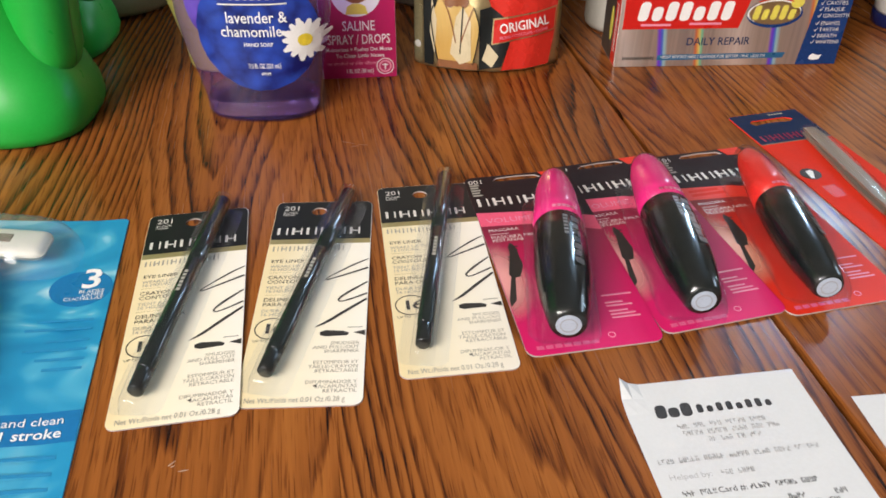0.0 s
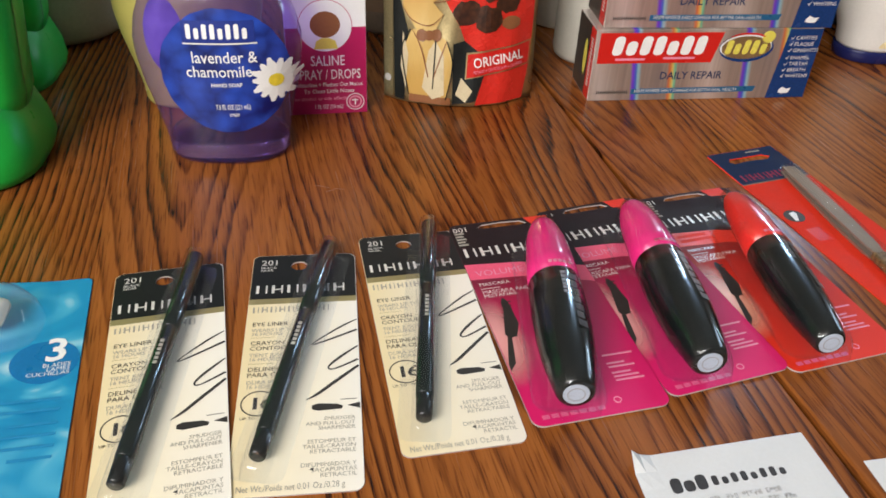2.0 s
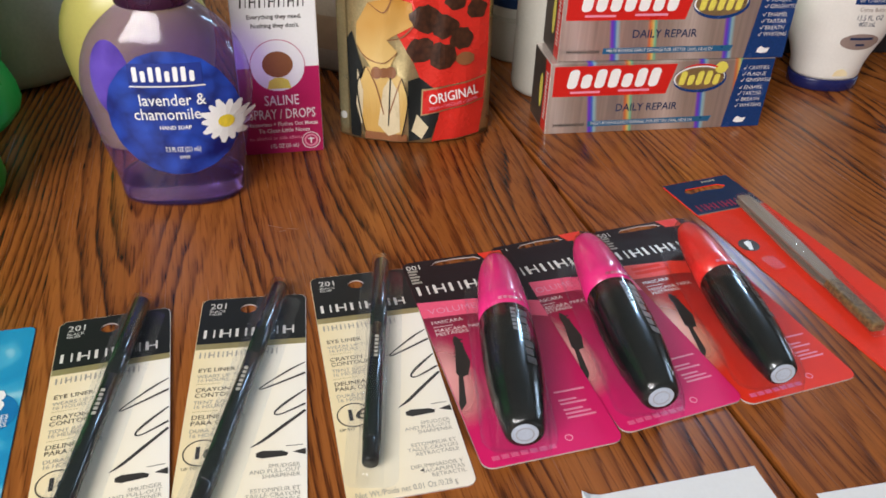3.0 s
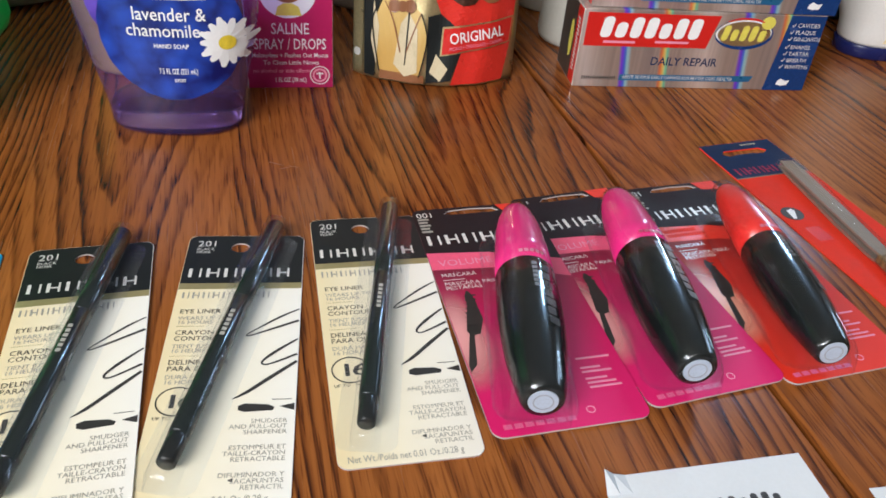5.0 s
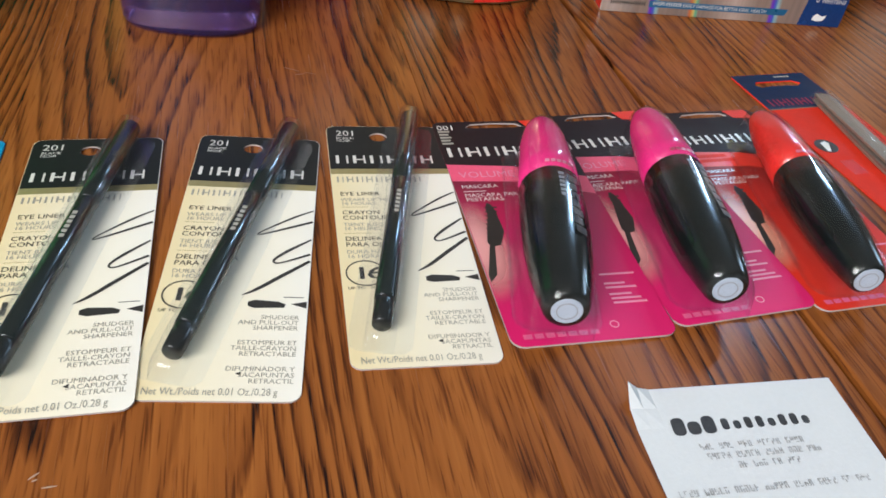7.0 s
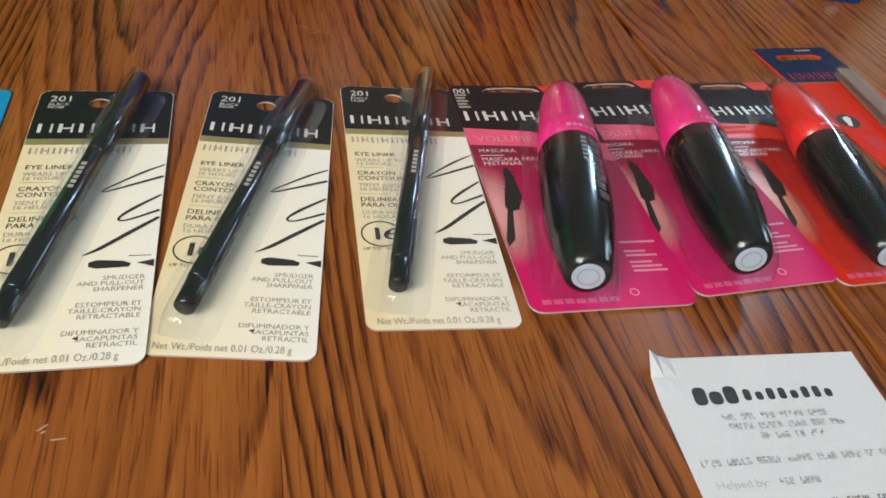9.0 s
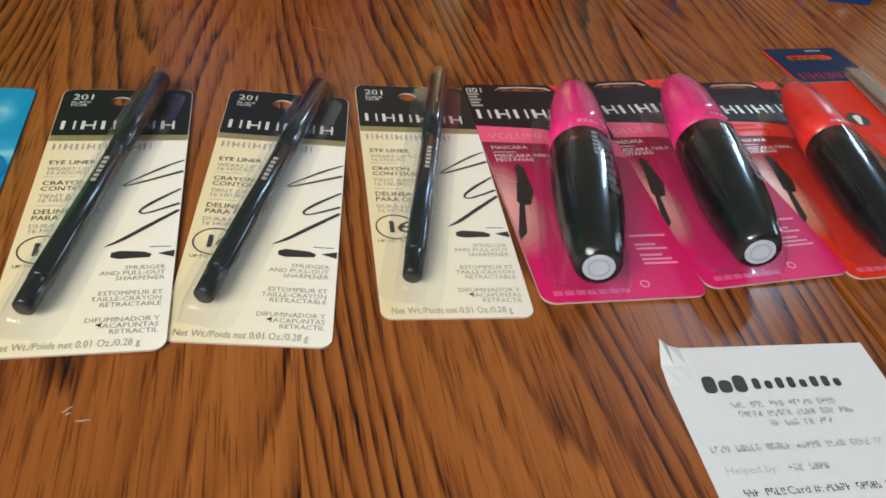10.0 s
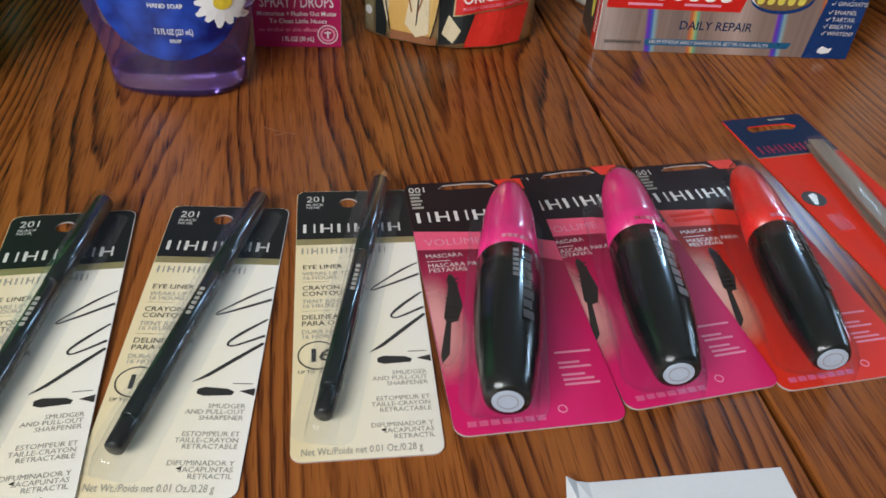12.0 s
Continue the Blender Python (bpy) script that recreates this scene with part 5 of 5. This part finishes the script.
def toothpaste_carton(m, label):
    root = thing("toothpaste_carton", m, label, "carton", "toothpaste cartons")
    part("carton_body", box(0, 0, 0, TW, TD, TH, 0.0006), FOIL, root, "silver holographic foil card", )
    part("red_panel", moved(plate([(0.003, 0.0290), (0.088, 0.0290), (0.0935, 0.0515), (0.003, 0.0515)], 0, 0.0001), flat), BRAND_RED, root, "red brand panel")
    brand_shapes(root, 0.0125, 0.0350, 0.0830, 0.0490, 7, lambda b: moved(b, flat), WHITE_INK, 0.15, 0.74, 0.0002, True)
    part("printed_line", moved(bars([(0.016, 0.0312, 0.038, 0.0328), (0.0515, 0.0318, 0.075, 0.0334)], 0, 0.0002), flat), PALE_INK, root)
    part("oval_badge", moved(plate(disc(0.1125, 0.0395, 0.0205, 0.0105, 36), 0, 0.00012), flat), GOLD_FOIL, root, "oval gold and white badge")
    part("badge_rim", moved(plate(disc(0.1125, 0.0395, 0.0200, 0.0100, 36), 0, 0.00015, [disc(0.1125, 0.0397, 0.0188, 0.0088, 36)]), flat), WHITE_INK, root)
    part("badge_rim", moved(plate(disc(0.1125, 0.0395, 0.0205, 0.0105, 36), 0, 0.00018, [disc(0.1118, 0.0405, 0.0198, 0.0092, 36)]), flat), BLUE_PRINT, root)
    brand_shapes(root, 0.0965, 0.0350, 0.1290, 0.0455, 5, lambda b: moved(b, flat), YELLOW_PRINT, 0.15, 0.7, 0.00022, True)
    part("badge_star", moved(plate(disc(0.1275, 0.0478, 0.0048, 0.0044, 20), 0, 0.0003), flat), YELLOW_PRINT, root)
    part("badge_arc", moved(ribbon([(0.099, 0.0480), (0.107, 0.0502), (0.118, 0.0500), (0.1245, 0.0482)], [0.0006, 0.0012, 0.0014, 0.0006], 0.00032), flat), BRAND_RED, root)
    part("printed_text", moved(text_bm("DAILY REPAIR", 0.0082, 0.0515, 0.0165, 0.0002, wide=0.047, bold=0.00008), flat), NAVY, root)
    part("strip", moved(plate([(0.032, 0.0050), (0.126, 0.0058), (0.128, 0.0100), (0.032, 0.0092)], 0, 0.0001), flat), TEAL_PRINT, root, "blue printed strip")
    part("printed_text", moved(text_bm("HELPS REVERSE EARLY DAMAGE FOR BETTER ORAL HEALTH", 0.0034, 0.0345, 0.0064, 0.0002, wide=0.078), flat), SILVER_INK, root)
    part("printed_weight", moved(logo_blocks(0.006, 0.0055, 0.030, 0.0080, 8, 0, 0.0002), flat), INK, root)
    part("blue_panel", moved(plate([(0.1375, 0.0003), (TW - 0.0003, 0.0003), (TW - 0.0003, TH - 0.0003), (0.1425, TH - 0.0003)], 0, 0.0001), flat), BLUE_PRINT, root, "blue list panel")
    for i, word in enumerate(("CAVITIES", "PLAQUE", "GINGIVITIS", "ENAMEL", "TARTAR", "BREATH", "WHITENS")):
        z = 0.0455 - 0.0047 * i - (0.001 if i > 2 else 0)
        part("printed_text", moved(text_bm(word, 0.0040, 0.1485, z, 0.0002), flat), SILVER_INK, root)
        part("tick_mark", moved(ribbon([(0.1448, z + 0.0016), (0.1456, z + 0.0004), (0.1472, z + 0.0030)], [0.0004, 0.0006, 0.0003], 0.0003, 2), flat), SILVER_INK, root)
    part("leaf_mark", moved(plate([(0.1465, 0.0045), (0.1500, 0.0036), (0.1545, 0.0042), (0.1560, 0.0078), (0.1530, 0.0072), (0.1490, 0.0088), (0.1470, 0.0070)], 0, 0.0002), flat), WHITE_INK, root)
    side = pose(0, 0, 0, 0, 0, 0) @ Matrix(((0, 0, -1, 0), (-1, 0, 0, TD), (0, 1, 0, 0), (0, 0, 0, 1)))
    part("end_panel", moved(bars([(0.001, 0.001, TD - 0.012, TH - 0.001)], 0, 0.0001), side), FOIL_SIDE, root, "dark metallic end flap")
    part("end_strip", moved(bars([(TD - 0.012, 0.001, TD - 0.001, TH - 0.001)], 0, 0.0001), side), BRAND_RED, root, "red strip on the end flap")
    part("brand_mark", moved(logo_blocks(0.010, 0.0, 0.047, 0.0055, 7, 0, 0.0001), side @ pose(TD - 0.0035, 0, 0.0001, 0, 0, 90)), SILVER_INK, root)
    part("oval_badge", moved(plate(disc(TD - 0.019, 0.027, 0.0035, 0.013, 24), 0, 0.0002), side), YELLOW_PRINT, root)
    return root


lower = toothpaste_carton(pose(0.1186, 0.583, 0, 0, 0, 4.4), "silver holographic toothpaste carton standing on its edge")
upper = copy_thing(lower, pose(0.1232, 0.5868, TH + 0.0002, 0, 0, 3.2))
tagged(upper, "silver holographic toothpaste carton stacked on another carton")
root = thing("blue_carton", pose(0.150, 0.6335, 0, 0, 0, 4.4), "blue carton standing behind the toothpaste cartons", "carton")
part("carton_body", box(0, 0, 0, 0.156, 0.038, TH, 0.0006), BLUE_PRINT, root)
part("edge_stripe", box(0.1, -0.0002, 0.0395, 0.1555, 0.0002, 0.0435), SILVER_INK, root)
root = thing("green_carton", pose(0.150, 0.6385, TH + 0.0002, 0, 0, 4.0), "lime green carton stacked on the blue carton", "carton")
part("carton_body", box(0, 0, 0, 0.162, 0.036, 0.06, 0.0006), LIME, root)
part("edge_stripe", box(0.1, -0.0002, 0.0, 0.1618, 0.0002, 0.0035), SILVER_INK, root)

# ---------------------------------------------------------------- lotion bottle
root = thing("lotion_bottle", pose(0.3755, 0.681, 0, 0, 0, -6), "white lotion bottle standing on its navy cap", "lotion bottle")
LOT = [(0.0105, 0.0262, 0.0215), (0.013, 0.0278, 0.0225), (0.022, 0.0290, 0.0228), (0.03, 0.0318, 0.0236), (0.042, 0.0375, 0.0248), (0.055, 0.0422, 0.0258), (0.075, 0.0455, 0.0265), (0.12, 0.046, 0.0265), (0.16, 0.044, 0.025), (0.175, 0.040, 0.022), (0.18, 0.03, 0.015)]


def lotion_front(x, z):
    for (a, p, q), (c, r, s) in zip(LOT, LOT[1:]):
        if z <= c:
            break
    t = min(1.0, max(0.0, (z - a) / (c - a)))
    hw, hd = p + (r - p) * t, q + (s - q) * t
    return -hd * max(0.0, 1 - min(1, abs(x / hw)) ** 2.2) ** (1 / 2.2)


part("cap", loft([(0, 0, 0, 0.0262, 0.0205, 2.2), (0.0012, 0, 0, 0.0275, 0.0218, 2.2), (0.0098, 0, 0, 0.0285, 0.0226, 2.2), (0.0105, 0, 0, 0.0278, 0.022, 2.2)], 44), NAVY_PLASTIC, root, "navy flip cap", smooth=True)
part("bottle_body", loft([(z, 0, 0, w, d, 2.2) for z, w, d in LOT], 48), WHITE_PLASTIC, root, smooth=True)
part("thumb_notch", wrapped(plate([(0.0045 + 0.0062 * math.cos(math.pi * i / 10), 0.0145 + 0.0062 * math.sin(math.pi * i / 10)) for i in range(11)], 0, 0.0004), lotion_front, 0.0001), CREAM, root, "shallow thumb notch")
part("label_patch", wrapped(disc_grid(0.0115, 0.0445, 0.0165, 0.0068, 4, 28), lotion_front, 0.0004), TAUPE, root, "taupe oval on the front label")
part("printed_line", wrapped(dense(bars([(0.002, 0.0462, 0.0215, 0.0482), (0.008, 0.0412, 0.0155, 0.0430)], 0, 0.0001)), lotion_front, 0.0007), NAVY, root)
for body, size, x, z, w in (("400 mL", 0.0058, 0.0045, 0.0575, 0.0145), ("13.5 FL. OZ", 0.0058, 0.0015, 0.0625, 0.0215), ("Cocoa Butter", 0.0048, 0.0020, 0.0695, 0.0225)):
    part("printed_text", wrapped(text_bm(body, size, x, z, 0, wide=w), lotion_front, 0.0006), NAVY if "B" not in body else TAUPE, root)
part("label_panel", wrapped(dense(dense(bars([(-0.003, 0.0750, 0.0300, 0.0815)], 0, 0.0001), 3)), lotion_front, 0.0005), BLUE_PRINT, root, "blue label bar")
part("printed_text", wrapped(text_bm("DRY TO VERY DRY SKIN", 0.0034, 0.0, 0.0770, 0, wide=0.027), lotion_front, 0.0008), SILVER_INK, root)

# ---------------------------------------------------------------- things at the back of the table
root = thing("white_bottle", pose(0.1365, 0.672, 0), "plain white plastic bottle behind the cartons", "bottle")
part("bottle_body", loft([(0, 0, 0, 0.026, 0.026, 2), (0.002, 0, 0, 0.0285, 0.0285, 2), (0.006, 0, 0, 0.0295, 0.0295, 2), (0.11, 0, 0, 0.0285, 0.0285, 2), (0.125, 0, 0, 0.024, 0.024, 2), (0.132, 0, 0, 0.014, 0.014, 2)], 40), WHITE_DIM, root, smooth=True)
part("cap", loft([(0.132, 0, 0, 0.015, 0.015, 2), (0.15, 0, 0, 0.0145, 0.0145, 2)], 28), WHITE_DIM, root, smooth=True)
root = thing("white_bottle", pose(0.126, 0.752, 0), "white bottle with a navy label band", "bottle")
part("bottle_body", loft([(0, 0, 0, 0.028, 0.028, 2), (0.003, 0, 0, 0.031, 0.031, 2), (0.12, 0, 0, 0.031, 0.031, 2), (0.135, 0, 0, 0.02, 0.02, 2)], 40), WHITE_DIM, root, smooth=True)
part("label_band", loft([(0.048, 0, 0, 0.0314, 0.0314, 2), (0.078, 0, 0, 0.0314, 0.0314, 2)], 40, False, False), NAVY, root, "navy label band", smooth=True)
part("printed_line", loft([(0.036, 0, 0, 0.0313, 0.0313, 2), (0.040, 0, 0, 0.0313, 0.0313, 2)], 40, False, False), GREY_INK, root, smooth=True)
root = thing("jar", pose(-0.022, 0.747, 0), "brown-grey jar with paler label bands", "jar")
part("jar_body", loft([(0, 0, 0, 0.044, 0.044, 2), (0.004, 0, 0, 0.0475, 0.0475, 2), (0.10, 0, 0, 0.0475, 0.0475, 2), (0.11, 0, 0, 0.042, 0.042, 2)], 44), TAN_JAR, root, smooth=True)
part("label_band", loft([(0.02, 0, 0, 0.0479, 0.0479, 2), (0.048, 0, 0, 0.0479, 0.0479, 2)], 44, False, False), FLOOR, root, smooth=True)
root = thing("paper_roll", pose(-0.300, 0.712, 0), "off-white quilted paper roll standing upright", "paper roll")
part("roll", loft([(0, 0, 0, 0.045, 0.045, 2), (0.002, 0, 0, 0.054, 0.054, 2), (0.008, 0, 0, 0.060, 0.060, 2), (0.02, 0, 0, 0.0635, 0.0635, 2), (0.05, 0, 0, 0.066, 0.066, 2), (0.2, 0, 0, 0.066, 0.066, 2), (0.215, 0, 0, 0.06, 0.06, 2)], 64), ROLL, root, smooth=True)
# invented black box, stands in for the dark area behind the lotion bottle
root = thing("black_carton", pose(0.285, 0.748, 0, 0, 0, 1), "plain black box added for the dark area at the back", "carton")
part("carton_body", box(0, 0, 0, 0.26, 0.05, 0.12, 0.002), DARK_FILLER, root)


# ---------------------------------------------------------------- green bottles
def green_bottle(m, label):
    root = thing("detergent_bottle", m, label, "detergent bottle", "green bottles")
    body = [(0.0, 0, 0, 0.066, 0.046, 3.2), (0.002, 0, 0, 0.0695, 0.0495, 3.2), (0.008, 0, 0, 0.0715, 0.0515, 3.2), (0.02, 0, 0, 0.0710, 0.0505, 3.0), (0.034, 0, 0.002, 0.0665, 0.046, 2.8), (0.05, -0.004, 0.004, 0.060, 0.040, 2.6),
            (0.08, -0.010, 0.004, 0.052, 0.034, 2.4), (0.13, -0.012, 0.004, 0.048, 0.031, 2.3), (0.19, -0.012, 0.004, 0.043, 0.029, 2.2), (0.21, -0.012, 0.004, 0.03, 0.022, 2), (0.215, -0.012, 0.004, 0.016, 0.016, 2)]
    part("bottle_body", loft(body, 64), GREEN_PLASTIC, root, smooth=True)
    grip = [(0.030, 0.054, 0.000, 0.004, 0.006, 2), (0.032, 0.053, 0.000, 0.009, 0.013, 2), (0.037, 0.0525, 0.001, 0.0140, 0.019, 2.1), (0.046, 0.0520, 0.002, 0.0175, 0.0225, 2.2), (0.06, 0.0510, 0.003, 0.0195, 0.0240, 2.3), (0.09, 0.0530, 0.004, 0.0210, 0.0240, 2.3),
            (0.13, 0.0560, 0.004, 0.0210, 0.0235, 2.3), (0.17, 0.053, 0.004, 0.020, 0.022, 2.2), (0.19, 0.045, 0.004, 0.014, 0.016, 2), (0.195, 0.042, 0.004, 0.004, 0.005, 2)]
    part("grip", loft(grip, 40), GREEN_PLASTIC, root, "rounded moulded grip", smooth=True)
    seam = bmesh.new()
    rows = []
    for z, cx, cy, rx, ry, k in grip[2:-2]:
        a = radians(-18)
        x, y = cx + rx * math.cos(a) ** (2 / k), cy - ry * abs(math.sin(a)) ** (2 / k)
        rows.append([seam.verts.new((x + 0.0002, y - 0.0004, z)), seam.verts.new((x + 0.0004, y + 0.0004, z))])
    for p, q in zip(rows, rows[1:]):
        seam.faces.new((p[0], p[1], q[1], q[0]))
    part("mould_seam", seam, GREEN_DARK, root, "thin dark mould seam")
    part("round_label", moved(plate(disc(0, 0, 0.016, 0.016, 28), 0, 0.0003), pose(-0.004, -0.0513, 0.030, 78)), GREEN_DARK, root, "dark green round label")
    part("printed_line", moved(bars([(-0.008, -0.003, 0.012, -0.0005), (-0.006, 0.001, 0.0115, 0.0035)], 0.0003, 0.0006), pose(-0.004, -0.0513, 0.030, 78)), LIME, root)
    return root


front_bottle = green_bottle(pose(-0.3025, 0.4885, 0, 0, 0, 4), "bright green plastic detergent bottle with moulded grip")
copy_thing(front_bottle, pose(-0.3345, 0.6085, 0, 0, 0, 4))

# ---------------------------------------------------------------- razor pack
root = thing("razor_pack", pose(-0.1711, 0.3722, 0, 0, 0, 11.5), "turquoise water-printed card with a razor in clear blister", "razor pack")


def curled(bm):
    for v in bm.verts:
        v.co.z += (max(0.0, -v.co.x - 0.012) ** 1.25) * 0.24
    return bm


bm = plate(rounded(-0.115, -0.215, 0, 0, 0.003, 4), 0, MT)
part("card", curled(dense(dense(dense(bm)))), WATER, root)
part("deep_band", curled(dense(dense(bars([(-0.1145, -0.1550, -0.0004, -0.1385)], MT + 0.0001, MT + 0.0002), 3))), WATER_DARK, root, "deep blue text band")
part("round_flash", curled(dense(plate(disc(-0.0145, -0.0585, 0.0142, 0.0135, 36), MT + 0.0001, MT + 0.0002))), WATER_DARK, root, "deep blue round flash")
part("printed_number", curled(text_bm("3", 0.021, -0.0155, -0.0585, MT + 0.0004, bold=0.0004)), WHITE_INK, root)
part("printed_text", curled(text_bm("BLADES\nLAMES\nCUCHILLAS", 0.0034, -0.0035, -0.0625, MT + 0.0004, "RIGHT", line=0.78)), WHITE_INK, root)
for i, (w, y) in enumerate(((0.024, -0.083), (0.028, -0.089), (0.018, -0.0965), (0.026, -0.1025), (0.020, -0.1085), (0.016, -0.1145))):
    part("printed_line", curled(bars([(-0.005 - w, y, -0.005, y + 0.0015)], MT + 0.0002, MT + 0.0003)), TEXT_BLUE, root)
part("printed_text", curled(text_bm("close and clean", 0.0062, -0.006, -0.1455, MT + 0.0005, "RIGHT")), WHITE_INK, root)
part("printed_text", curled(text_bm("in 1 stroke", 0.0070, -0.006, -0.1525, MT + 0.0005, "RIGHT", bold=0.0001)), WHITE_INK, root)
for w, y in ((0.05, -0.163), (0.06, -0.171), (0.04, -0.178), (0.055, -0.186)):
    part("printed_line", curled(bars([(-0.006 - w, y, -0.006, y + 0.0016)], MT + 0.0002, MT + 0.0003)), TEXT_BLUE, root)
part("razor_head", curled(moved(box(-0.022, -0.0105, MT + 0.003, 0.022, 0.0105, MT + 0.0105, 0.0046, 4), pose(-0.054, -0.0300, 0, 0, 0, -6))), RAZOR_WHITE, root, "white razor head", smooth=True)
part("razor_slot", curled(moved(box(-0.013, -0.0036, MT + 0.0100, 0.006, 0.0034, MT + 0.0110, 0.0006), pose(-0.054, -0.0300, 0, 0, 0, -6))), TAN_JAR, root)
part("razor_handle", curled(moved(loft([(0, 0, 0, 0.003, 0.003, 2), (0.004, 0, 0, 0.0055, 0.0045, 2), (0.05, 0, 0, 0.006, 0.005, 2), (0.1, 0, 0, 0.005, 0.0045, 2), (0.12, 0, 0, 0.004, 0.004, 2)], 20), pose(-0.062, -0.03, MT + 0.0075, 90, 0, 6) @ pose(0, 0, 0))), RAZOR_BLUE, root, smooth=True)
bm = loft([(MT + 0.0002, 0, 0, 0.034, 0.020, 3), (MT + 0.008, 0, 0, 0.0325, 0.0185, 3), (MT + 0.0145, 0, 0, 0.029, 0.0155, 3), (MT + 0.0165, 0, 0, 0.023, 0.010, 3)], 40, False, True)
ob = part("blister", curled(moved(bm, pose(-0.052, -0.0305, 0, 0, 0, -6))), CRUMPLED, root, "crumpled clear plastic blister", smooth=True)
ob.visible_shadow = False
bm = box(-0.013, -0.135, MT + 0.0002, 0.013, -0.018, MT + 0.014, 0.004, 3)
ob = part("blister", curled(moved(bm, pose(-0.062, -0.025, 0, 0, 0, -10))), CRUMPLED, root, smooth=True)
ob.visible_shadow = False


# ---------------------------------------------------------------- prints belong to the sheet that carries them
SHEETS = ("card", "carton_body", "pouch_body", "paper")
PRINTS = ("printed", "mark_block", "range_mark", "rule", "ring", "arrow_mark", "tick_mark", "picture", "pencil_stroke", "pencil_picture", "brush_picture", "bristle", "seal", "disc_ring",
          "chocolate_picture", "nut_picture", "ink_outline", "leaf_mark", "badge", "oval_badge", "name_panel", "gold_outline", "gold_strip", "header", "band", "corner_flash", "glow_panel",
          "red_panel", "blue_panel", "strip", "tan_shape", "dark_shape", "white_shape", "brown_shape", "lower_panel", "deep_band", "round_flash", "edge_stripe", "end_strip", "end_panel")
for top in [o for o in scene.objects if o.parent is None and o.type == "EMPTY"]:
    sheet = next((o for o in top.children if o.name.split(".")[0] in SHEETS), None)
    if sheet:
        for o in list(top.children):
            if o is not sheet and o.name.startswith(PRINTS):
                o.parent = sheet
